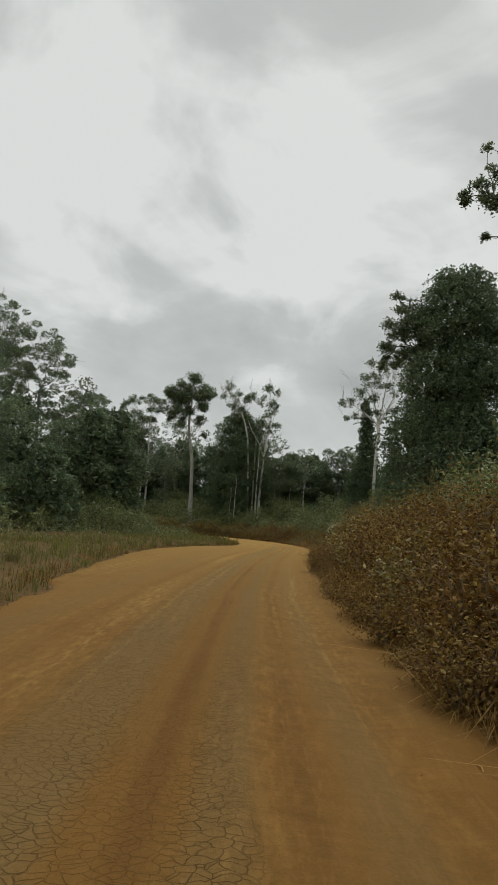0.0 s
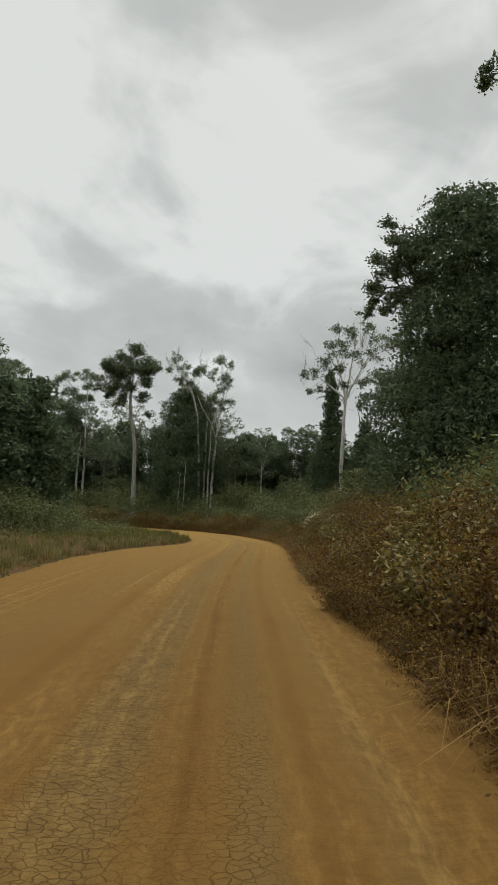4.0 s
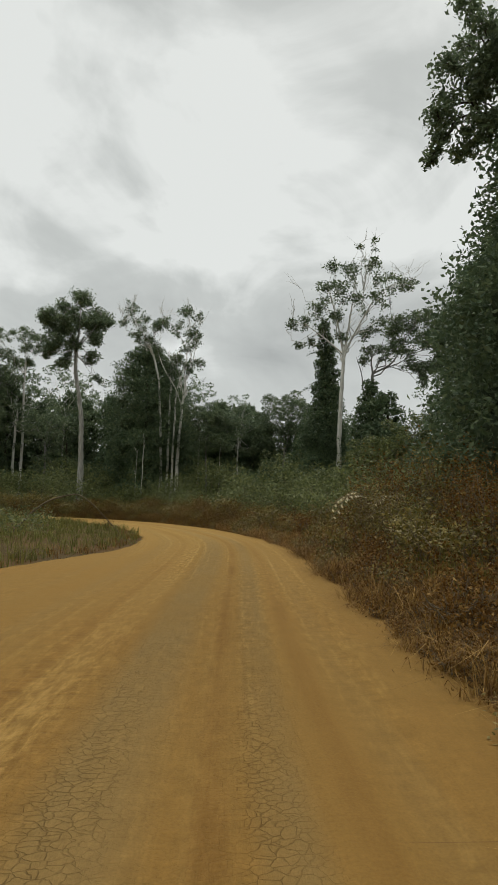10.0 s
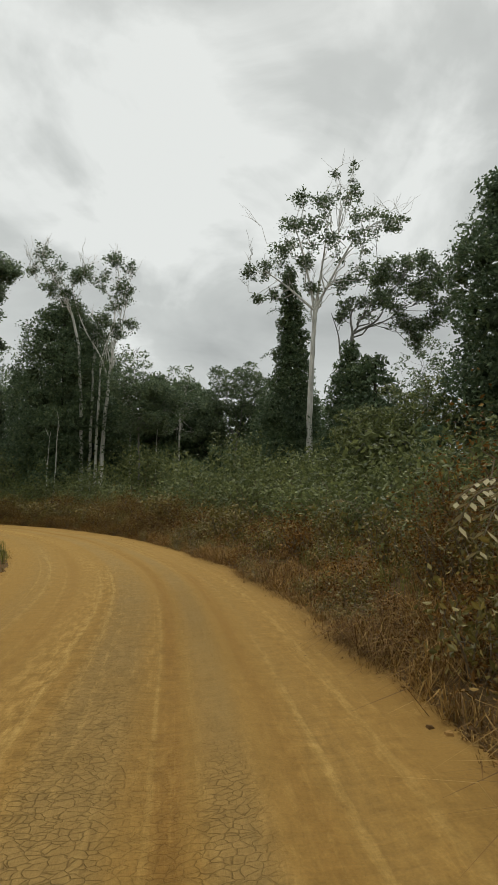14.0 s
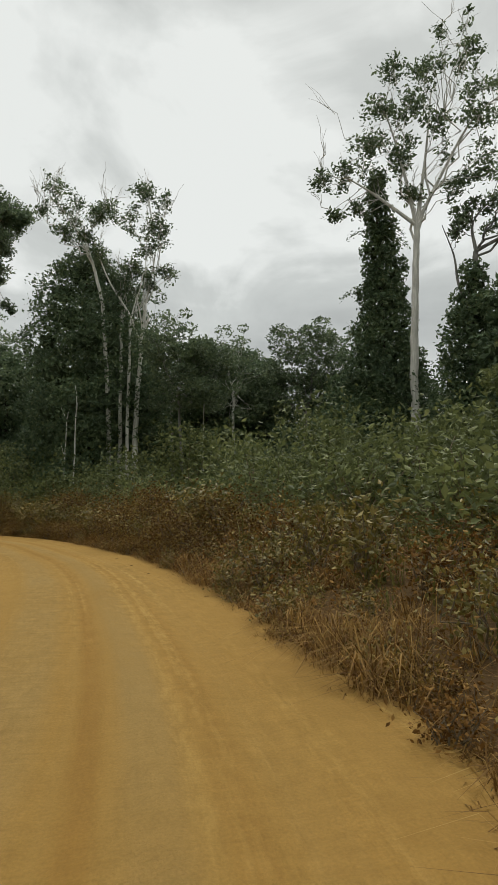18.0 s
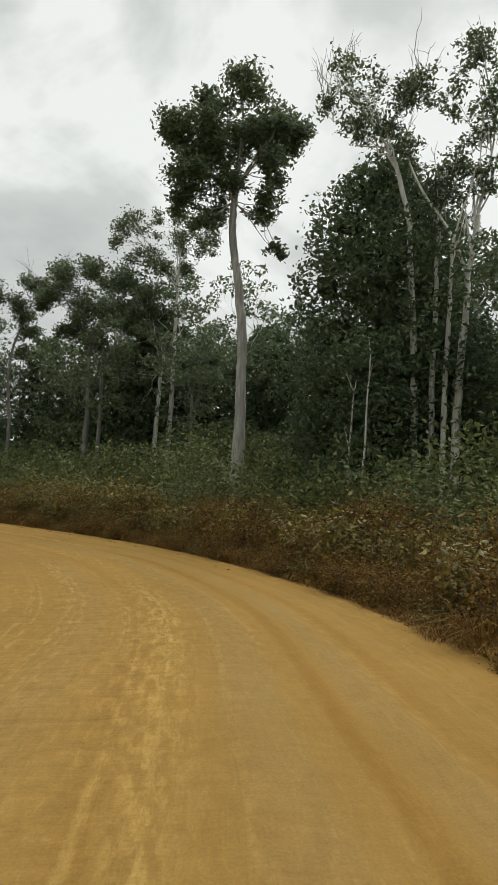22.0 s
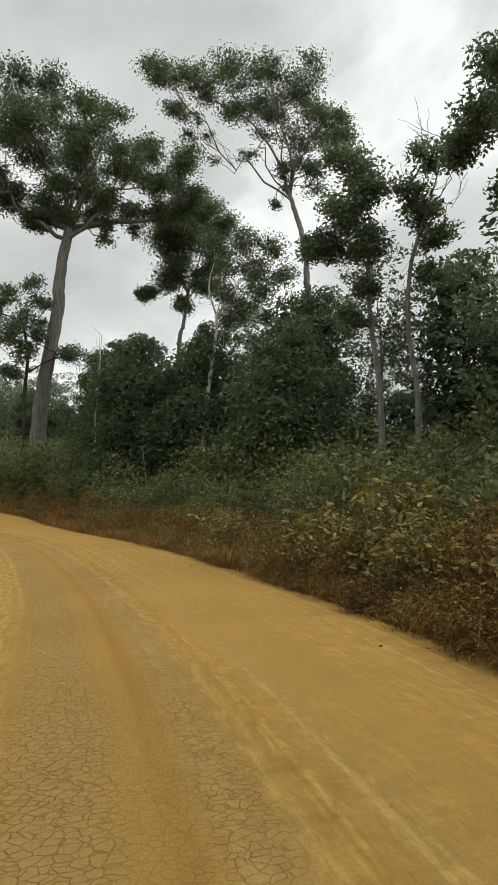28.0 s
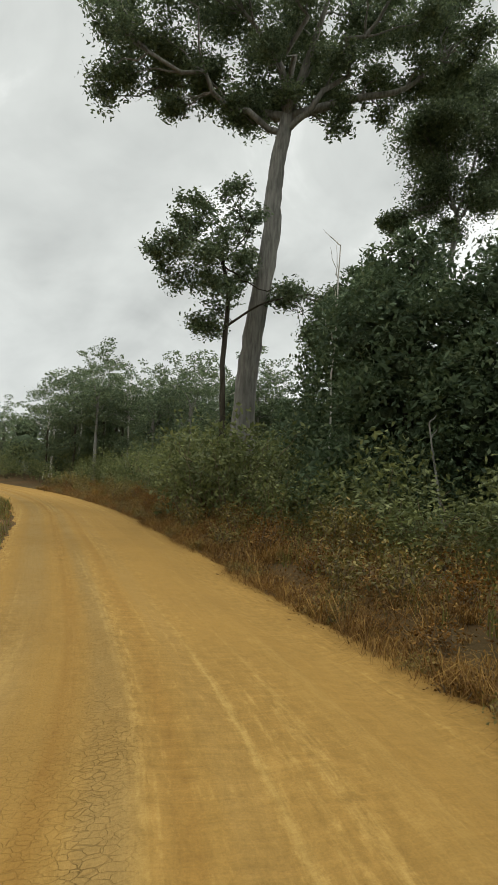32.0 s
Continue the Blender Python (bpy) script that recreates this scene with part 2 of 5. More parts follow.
# wheel tracks: packed greyer clay in bands that wander along the way, loose orange earth between them
wander = maths(nt, "MULTIPLY", maths(nt, "SUBTRACT", noise_tex(nt, mapped(nt, uv, (0.06, 0.03, 1.0), (2.0, 1.0, 0)), 1.0, 3), 0.5), 0.8)
inward = maths(nt, "MULTIPLY", ramp(nt, maths(nt, "MULTIPLY", along.outputs["Y"], 1 / 250.0), [(0.62, (0, 0, 0)), (0.67, (1, 1, 1))]), 2.0)
lane = maths(nt, "ADD", maths(nt, "ADD", along.outputs["X"], inward), wander)


def lanes(nt, rows):
    """Soft bands along the road: (metres from the outer edge, half width, strength)."""
    total = 0.0
    for at, wide, much in rows:
        gap = maths(nt, "MULTIPLY", maths(nt, "ABSOLUTE", maths(nt, "SUBTRACT", lane, at)), 1 / wide)
        total = maths(nt, "ADD", total, maths(nt, "MULTIPLY", ramp(nt, gap, [(0.35, (1, 1, 1)), (1.0, (0, 0, 0))]), much))
    return total


bands = lanes(nt, ((-3.45, 0.50, 1.0), (-2.2, 0.30, 0.8), (-1.2, 0.30, 0.4), (-5.6, 0.5, 0.5)))
packed = ramp(nt, maths(nt, "ADD", maths(nt, "MULTIPLY", bands, 0.6), maths(nt, "SUBTRACT", streak_a, 0.42)), [(0.12, (0, 0, 0)), (0.62, (1, 1, 1))])
# 0 to 1 along the way: clay darker and browner at first, paler further on
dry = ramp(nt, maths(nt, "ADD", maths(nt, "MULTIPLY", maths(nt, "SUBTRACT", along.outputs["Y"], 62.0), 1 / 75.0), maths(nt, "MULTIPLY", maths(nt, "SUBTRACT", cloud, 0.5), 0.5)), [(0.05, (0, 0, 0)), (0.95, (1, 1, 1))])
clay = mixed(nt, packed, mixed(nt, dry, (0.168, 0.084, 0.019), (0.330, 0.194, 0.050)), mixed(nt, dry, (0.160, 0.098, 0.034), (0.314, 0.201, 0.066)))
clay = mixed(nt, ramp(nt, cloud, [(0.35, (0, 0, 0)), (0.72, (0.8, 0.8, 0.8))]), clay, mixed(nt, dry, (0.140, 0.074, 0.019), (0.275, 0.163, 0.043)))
rut = maths(nt, "MULTIPLY", lanes(nt, ((-2.66, 0.16, 0.75), (-1.68, 0.18, 0.5), (-4.75, 0.2, 0.35))), ramp(nt, noise_tex(nt, mapped(nt, uv, (3.0, 0.25, 1.0), (4.0, 7.0, 0)), 1.0, 4), [(0.3, (0.35, 0.35, 0.35)), (0.6, (1, 1, 1))]))
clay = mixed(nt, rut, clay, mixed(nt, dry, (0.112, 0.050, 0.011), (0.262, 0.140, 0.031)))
crumbs = maths(nt, "MULTIPLY", lanes(nt, ((-4.3, 0.4, 0.6), (-1.95, 0.12, 0.25), (-0.85, 0.25, 0.15))), maths(nt, "MULTIPLY", ramp(nt, crumble, [(0.44, (0, 0, 0)), (0.62, (1, 1, 1))]), ramp(nt, long_patch, [(0.36, (0.1, 0.1, 0.1)), (0.6, (1, 1, 1))])))
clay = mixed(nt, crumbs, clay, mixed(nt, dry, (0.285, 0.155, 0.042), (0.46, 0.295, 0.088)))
dust = maths(nt, "MULTIPLY", ramp(nt, maths(nt, "ADD", streak_b, maths(nt, "MULTIPLY", maths(nt, "SUBTRACT", crumble, 0.5), 0.45)), [(0.53, (0, 0, 0)), (0.70, (1, 1, 1))]), ramp(nt, long_patch, [(0.42, (0, 0, 0)), (0.6, (1, 1, 1))]))
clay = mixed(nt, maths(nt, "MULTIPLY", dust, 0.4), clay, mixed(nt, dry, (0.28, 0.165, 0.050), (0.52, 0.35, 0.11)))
vor = nt.nodes.new("ShaderNodeTexVoronoi")
vor.feature = "DISTANCE_TO_EDGE"
vor.inputs["Scale"].default_value = 12.0
warp = nt.nodes.new("ShaderNodeTexNoise")
warp.inputs["Scale"].default_value, warp.inputs["Detail"].default_value = 7.0, 3.0
nt.links.new(uv, warp.inputs["Vector"])
wv = nt.nodes.new("ShaderNodeVectorMath")
wv.operation = "MULTIPLY_ADD"
wv.inputs[1].default_value = (0.11, 0.11, 0)
nt.links.new(warp.outputs["Color"], wv.inputs[0])
nt.links.new(mapped(nt, uv, (0.85, 1.15, 1.0)), wv.inputs[2])
nt.links.new(wv.outputs[0], vor.inputs["Vector"])
crack = ramp(nt, vor.outputs["Distance"], [(0.0, (1, 1, 1)), (0.045, (0, 0, 0))])
crack_zone = maths(nt, "MULTIPLY", ramp(nt, maths(nt, "MULTIPLY", along.outputs["Y"], 1 / 250.0), [(0.47, (1, 1, 1)), (0.50, (0.08, 0.08, 0.08)), (0.655, (0.08, 0.08, 0.08)), (0.68, (1, 1, 1))]), ramp(nt, noise_tex(nt, mapped(nt, uv, (0.8, 0.1, 1), (7, 2, 0)), 1.0, 4), [(0.30, (0, 0, 0)), (0.46, (1, 1, 1))]))
crack_zone = maths(nt, "MULTIPLY", crack_zone, ramp(nt, maths(nt, "ADD", maths(nt, "MULTIPLY", maths(nt, "ADD", along.outputs["X"], inward), -0.2), maths(nt, "MULTIPLY", cloud, 0.3)), [(0.50, (0, 0, 0)), (0.60, (1, 1, 1)), (0.93, (1, 1, 1)), (1.0, (0.2, 0.2, 0.2))]))
crack = maths(nt, "MULTIPLY", crack, maths(nt, "MULTIPLY", crack_zone, ramp(nt, bands, [(0.0, (0.45, 0.45, 0.45)), (0.6, (1, 1, 1))])))
clay = mixed(nt, maths(nt, "MULTIPLY", crack, 0.14), clay, (0.09, 0.052, 0.019))
# light and dark sides of crumbs and tread painted into the clay, beyond the bump
rubble_shading = maths(nt, "ADD", maths(nt, "MULTIPLY", crumble, 0.6), maths(nt, "MULTIPLY", noise_tex(nt, mapped(nt, uv, (2.4, 10.0, 1.0), (5.0, 0, 0)), 1.0, 3, 0.6, 0.4), 0.4))
clay = mixed(nt, ramp(nt, long_patch, [(0.4, (0.12, 0.12, 0.12)), (0.62, (0.5, 0.5, 0.5))]), clay, mixed(nt, 1.0, clay, ramp(nt, rubble_shading, [(0.36, (0.6, 0.6, 0.57)), (0.5, (1, 1, 1)), (0.64, (1.4, 1.4, 1.45))]), "MULTIPLY"))
clay = mixed(nt, 0.45, clay, mixed(nt, 1.0, clay, mixed(nt, grain, (0.35, 0.35, 0.35), (1.7, 1.7, 1.7)), "MULTIPLY"))
nt.links.new(clay, b.inputs["Base Color"])
tread = noise_tex(nt, mapped(nt, uv, (2.4, 10.0, 1.0), (5.0, 0, 0)), 1.0, 3, 0.6, 0.4)
tread = maths(nt, "MULTIPLY", tread, ramp(nt, long_patch, [(0.45, (0, 0, 0)), (0.6, (1, 1, 1))]))
relief = maths(nt, "SUBTRACT", maths(nt, "ADD", maths(nt, "MULTIPLY", streak_b, 0.7), maths(nt, "ADD", maths(nt, "MULTIPLY", grain, 0.2), maths(nt, "ADD", maths(nt, "MULTIPLY", crumble, 0.7), maths(nt, "MULTIPLY", tread, 0.7)))), maths(nt, "MULTIPLY", crack, 0.42))
bump(nt, b, relief, 0.8, 0.04)

M_SOIL, nt, b = material("verge_soil", 0.95, 0.1)
pos = nt.nodes.new("ShaderNodeTexCoord").outputs["Object"]
n1, n2 = noise_tex(nt, pos, 0.25, 5), noise_tex(nt, pos, 6.0, 6, 0.65)
soil = mixed(nt, ramp(nt, n1, [(0.38, (0, 0, 0)), (0.62, (1, 1, 1))]), (0.150, 0.086, 0.034), (0.085, 0.062, 0.027))
soil = mixed(nt, 0.4, soil, mixed(nt, n2, (0.035, 0.026, 0.013), (0.16, 0.096, 0.04)))
nt.links.new(soil, b.inputs["Base Color"])
bump(nt, b, n2, 0.8, 0.08)

# dark green for filler balls: the shade between leaves put into a colour
M_SHADE, nt, b = material("inner_shade", 0.9, 0.05)
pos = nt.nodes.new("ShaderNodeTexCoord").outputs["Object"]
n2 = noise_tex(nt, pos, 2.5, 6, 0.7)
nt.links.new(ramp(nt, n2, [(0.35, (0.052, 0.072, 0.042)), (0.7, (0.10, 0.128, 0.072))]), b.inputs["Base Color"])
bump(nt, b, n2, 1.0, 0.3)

M_CLOD, nt, b = material("clay_clod", 0.95, 0.1)
rnd = nt.nodes.new("ShaderNodeNewGeometry").outputs["Random Per Island"]
nt.links.new(ramp(nt, rnd, [(0.0, (0.09, 0.05, 0.02)), (1.0, (0.33, 0.19, 0.06))]), b.inputs["Base Color"])


# ---- mesh helpers ----
def mesh_of(name, verts, faces, mat, smooth=False):
    """One mesh from arrays: faces all quads."""
    verts, faces = np.asarray(verts, np.float32), np.asarray(faces, np.int32)
    me = bpy.data.meshes.new(name)
    me.vertices.add(len(verts))
    me.vertices.foreach_set("co", verts.ravel())
    me.loops.add(faces.size)
    me.loops.foreach_set("vertex_index", faces.ravel())
    me.polygons.add(len(faces))
    me.polygons.foreach_set("loop_start", np.arange(len(faces), dtype=np.int32) * 4)
    me.polygons.foreach_set("loop_total", np.full(len(faces), 4, np.int32))
    me.polygons.foreach_set("use_smooth", np.full(len(faces), smooth))
    me.materials.append(mat)
    me.update(calc_edges=True)
    return me


def part(name, data, parent, label=""):
    ob = new(name, data)
    ob.parent = parent
    return tagged(ob, label)


def joined(pieces):
    """Vertices and faces of several (verts, faces) put together."""
    vs, fs, n = [], [], 0
    for v, f in pieces:
        vs.append(v)
        fs.append(f + n)
        n += len(v)
    return np.concatenate(vs), np.concatenate(fs)


def unit(v):
    return v / np.maximum(np.linalg.norm(v, axis=-1, keepdims=True), 1e-9)


def tube(points, radii, sides=7, rough=0.0, rng=None):
    """A tapered limb along points."""
    p = np.asarray(points, float)
    n = len(p)
    d = unit(np.gradient(p, axis=0))
    ref = np.where(np.abs(d[:, 2:3]) > 0.9, [[1.0, 0, 0]], [[0, 0, 1.0]])
    a = unit(np.cross(d, ref))
    c = np.cross(d, a)
    ang = np.arange(sides) * 2 * np.pi / sides
    r = np.asarray(radii, float)[:, None] * np.ones((n, sides))
    if rough and rng is not None:
        r = r * (1 + rough * rng.normal(size=(n, sides)))
    v = p[:, None] + r[..., None] * (np.cos(ang)[None, :, None] * a[:, None] + np.sin(ang)[None, :, None] * c[:, None])
    i, j = np.meshgrid(np.arange(n - 1), np.arange(sides), indexing="ij")
    j2 = (j + 1) % sides
    f = np.stack([i * sides + j, i * sides + j2, (i + 1) * sides + j2, (i + 1) * sides + j], -1).reshape(-1, 4)
    return v.reshape(-1, 3), f


def leaves(rng, centres, length, width=0.45, droop=0.25, up=0.5):
    """Leaf blades, folded along the midrib: one diamond each."""
    n = len(centres)
    L = np.asarray(length) * rng.uniform(0.6, 1.3, n) * np.ones(n)
    a = rng.normal(size=(n, 3))
    a[:, 2] = a[:, 2] * 0.6 - droop
    a = unit(a)
    h = rng.normal(size=(n, 3))
    h[:, 2] += up * 2
    b = unit(np.cross(a, h))
    nor = np.cross(a, b)
    W = L * width
    v = np.stack([centres - a * L[:, None] / 2, centres + b * W[:, None] / 2 + nor * (W * 0.15)[:, None],
                  centres + a * L[:, None] / 2, centres - b * W[:, None] / 2 + nor * (W * 0.15)[:, None]], 1)
    return v.reshape(-1, 3), np.arange(4 * n).reshape(-1, 4)


def bend(p0, p1, n, sag, rng, wob=0.04):
    """A wavering line from p0 to p1, lifted by sag in its middle."""
    t = np.linspace(0, 1, n)[:, None]
    p = np.asarray(p0) * (1 - t) + np.asarray(p1) * t
    length = np.linalg.norm(np.subtract(p1, p0))
    p[:, 2] += sag * 4 * (t * (1 - t))[:, 0] * length
    w = rng.normal(size=(n, 3)) * wob * length * np.sin(np.pi * t)
    return p + w


def smooth01(x):
    x = np.clip(x, 0, 1)
    return x * x * (3 - 2 * x)


def catmull(points, per):
    p = np.asarray(points, float)
    p = np.vstack([2 * p[0] - p[1], p, 2 * p[-1] - p[-2]])
    t = np.linspace(0, 1, per, endpoint=False)[:, None]
    out = [0.5 * ((2 * p[i]) + (p[i + 1] - p[i - 1]) * t + (2 * p[i - 1] - 5 * p[i] + 4 * p[i + 1] - p[i + 2]) * t**2
                  + (3 * p[i] - p[i - 1] - 3 * p[i + 1] + p[i + 2]) * t**3) for i in range(1, len(p) - 2)]
    return np.vstack(out + [p[-2:-1]])


def wavy(x, y, scale, seed=0.0):
    """Cheap smooth noise from -1 to 1."""
    return (np.sin(x * scale + seed) * np.cos(y * scale * 1.13 + seed * 2.1) + 0.6 * np.sin((x * 0.83 - y * 0.71) * scale * 2.3 + seed * 3.7)
            + 0.4 * np.cos((x * 0.37 + y * 1.21) * scale * 4.1 + seed)) / 2


# ---- plan of the road: outer (right) and inner (left) edge, pair by pair ----
EDGE_R = [(2.0, -60), (2.0, 10), (2.15, 20), (3.0, 34), (3.9, 43), (4.8, 51), (5.4, 58), (5.45, 63.5), (4.9, 69), (3.5, 76.5), (1.3, 83.0),
          (-2.7, 90.5), (-10.5, 98.0), (-21.3, 103.2), (-32.7, 106.8), (-45, 109.0), (-61, 108.9), (-85, 107.4), (-112, 101), (-145, 86), (-200, 45), (-260, -20)]
EDGE_L = [(-4.6, -60), (-4.4, 10), (-5.3, 20), (-6.2, 34), (-5.9, 42.5), (-4.2, 50.5), (-1.8, 57), (-1.2, 62.5), (-1.4, 68), (-2.8, 74.5), (-4.8, 79.5),
          (-8, 85), (-14.5, 91), (-23.5, 96), (-33.5, 99.8), (-44.8, 102.4), (-61, 102.8), (-83, 101.2), (-109.5, 94.9), (-141.5, 80.3), (-195, 40), (-254, -24)]
LINE_R, LINE_L = catmull(EDGE_R, 30), catmull(EDGE_L, 30)
LINE_C = (LINE_R + LINE_L) / 2
HALF = np.linalg.norm(LINE_R - LINE_L, axis=1) / 2
ACROSS = (LINE_R - LINE_L) / (2 * HALF[:, None])


def off_road(x, y):
    """Metres outside the road's edge (negative on it) and the side: +1 right, -1 left."""
    x, y = np.atleast_1d(x).astype(float), np.atleast_1d(y).astype(float)
    d, s = np.empty(len(x)), np.empty(len(x))
    for i in range(0, len(x), 4000):
        q = np.stack([x[i:i + 4000], y[i:i + 4000]], 1)
        d2 = ((q[:, None] - LINE_C[None]) ** 2).sum(-1)
        k = d2.argmin(1)
        side = ((q - LINE_C[k]) * ACROSS[k]).sum(1)
        d[i:i + 4000] = np.sqrt(d2[np.arange(len(q)), k]) - HALF[k]
        s[i:i + 4000] = np.sign(side)
    return d, s


def rise(x):
    """The road climbs gently past the bend."""
    return 0.045 * np.clip(-48 - np.asarray(x, float), 0, 90) * smooth01((-46 - np.asarray(x, float)) / 14)


def ground_z(x, y):
    x, y = np.atleast_1d(x).astype(float), np.atleast_1d(y).astype(float)
    d, s = off_road(x, y)
    right = (0.55 + 0.5 * smooth01((62 - y) / 12)) * smooth01((d - 0.2) / 3.5) + np.clip(d - 4, 0, 45) * 0.085
    left = 0.22 * smooth01((d - 0.2) / 3.0) + np.clip(d - 9, 0, 50) * 0.06
    z = np.where(s > 0, right, left)
    z = np.where(d < 0.2, -0.01 - 0.16 * smooth01((0.2 - d) / 0.9), z - 0.01)
    z = z + wavy(x, y, 0.21, 1.3) * 0.3 * smooth01((d - 1) / 8) + wavy(x, y, 1.4, 4.0) * 0.05 * smooth01((d + 0.2) / 1.5)
    return z + rise(x)


# ---- ground and road ----
def axis_steps(lo, hi, step, far):
    inner = np.arange(lo, hi + step, step)
    reach = np.array([3, 8, 20, 45, 90, 180, 400, 900, far])
    return np.concatenate([lo - reach[::-1], inner, inner[-1] + reach])


gx, gy = axis_steps(-165, 65, 1.25, 2200.0), axis_steps(-25, 165, 1.25, 2200.0)
GX, GY = np.meshgrid(gx, gy, indexing="ij")
gz = ground_z(GX.ravel(), GY.ravel())
ii, jj = np.meshgrid(np.arange(len(gx) - 1), np.arange(len(gy) - 1), indexing="ij")
gf = np.stack([ii * len(gy) + jj, (ii + 1) * len(gy) + jj, (ii + 1) * len(gy) + jj + 1, ii * len(gy) + jj + 1], -1).reshape(-1, 4)
tagged(new("ground", mesh_of("ground", np.stack([GX.ravel(), GY.ravel(), gz], 1), gf, M_SOIL, True)),
       "dark earth and leaf litter under the roadside growth", "ground", kind="structure")


def road_mesh():
    lr, ll = catmull(EDGE_R, 60), catmull(EDGE_L, 60)
    seg = np.linalg.norm(np.diff((lr + ll) / 2, axis=0), axis=1)
    run = np.concatenate([[0], np.cumsum(seg)])
    s = np.concatenate([np.arange(0, 45, 1.0), np.arange(45, 215, 0.28), np.arange(215, run[-1], 1.5)])
    pr = np.stack([np.interp(s, run, lr[:, k]) for k in (0, 1)], 1)
    pl = np.stack([np.interp(s, run, ll[:, k]) for k in (0, 1)], 1)
    u = np.linspace(-0.11, 1.11, 64)
    p = pl[:, None] * (1 - u[None, :, None]) + pr[:, None] * u[None, :, None]
    width = np.linalg.norm(pr - pl, axis=1)[:, None]
    um = (u[None] - 1) * width
    S = s[:, None] * np.ones_like(um)
    edge = np.minimum(u, 1 - u)[None] * width
    ragged = 0.16 * wavy(S * 1.0, um * 0.4, 0.83, 2.0) + 0.10 * wavy(S, um, 2.9, 5.0) + 0.05 * wavy(S, um, 7.7, 9.0)
    z = 0.05 * smooth01(np.clip(edge, 0, None) / 2.4) - 0.20 * smooth01((0.05 - edge + ragged) / 0.9) + 0.02
    # wheel ruts and the low ridges of loose dirt between them, wandering a little along the way
    for at, deep, wide in ((-1.15, 0.03, 0.20), (-2.05, -0.032, 0.13), (-2.95, 0.03, 0.22), (-3.8, -0.026, 0.15), (-4.7, 0.022, 0.25), (-6.2, 0.02, 0.3), (-0.55, -0.03, 0.14)):
        wander = at + 0.22 * np.sin(S * 0.06 + at * 2) + 0.07 * np.sin(S * 0.31 + at * 5)
        z = z - deep * np.exp(-((um - wander) / wide) ** 2)
    z = z + 0.006 * np.sin(S * 3.7 + um * 2.0) * np.sin(um * 4.1 + S * 0.4) + 0.004 * np.sin(S * 9.1 + um * 7)
    v = np.stack([p[..., 0], p[..., 1], z + rise(p[..., 0])], -1).reshape(-1, 3)
    n, m = len(s), len(u)
    i, j = np.meshgrid(np.arange(n - 1), np.arange(m - 1), indexing="ij")
    f = np.stack([i * m + j, i * m + j + 1, (i + 1) * m + j + 1, (i + 1) * m + j], -1).reshape(-1, 4)
    me = mesh_of("road", v, f, M_ROAD, True)
    uvs = np.stack([um.ravel(), S.ravel()], 1)[f.ravel()].astype(np.float32)
    me.uv_layers.new(name="UVMap").data.foreach_set("uv", uvs.ravel())
    return me


tagged(new("road", road_mesh()), "ochre laterite dirt road with cracked clay, wheel ruts and dust streaks", "road", kind="structure")


# ---- trees ----
def spread(rng, n, least, draw):
    """About n places from draw(), no two nearer than least."""
    got = []
    for _ in range(n * 12):
        q = draw()
        if all(np.sum((q - g) ** 2) > least * least for g in got):
            got.append(q)
            if len(got) == n:
                break
    return np.array(got)


def crown_places(rng, n, centre, size, dome=0.25, least=None):
    """Places of leaf clumps in an uneven crown: mostly in its outer shell, fewer below."""
    centre, size = np.asarray(centre, float), np.asarray(size, float)
    ph = rng.uniform(0, 6.28, 4)

    def draw():
        while True:
            d = unit(rng.normal(size=3))
            if d[2] < -dome and rng.random() < 0.8:
                continue
            lump = 1 + 0.18 * math.sin(3 * math.atan2(d[1], d[0]) + ph[0]) + 0.12 * math.sin(5 * d[2] + ph[1])
            return centre + d * size * lump * rng.uniform(0.25, 1.0) ** 0.5

    return spread(rng, n, least or 1.1 * (np.prod(size) * 4 / n) ** (1 / 3), draw)


def foliage(rng, clumps, radius, per, leaf, flat=0.6, droop=0.25):
    k = rng.uniform(0.65, 1.25, len(clumps)) * radius
    n = np.maximum((per * (k / radius) ** 2).astype(int), 6)
    idx = np.repeat(np.arange(len(clumps)), n)
    d = unit(rng.normal(size=(len(idx), 3))) * rng.uniform(0.25, 1.0, (len(idx), 1)) ** 0.5
    c = clumps[idx] + d * k[idx][:, None] * [1, 1, flat]
    return leaves(rng, c, leaf, droop=droop)


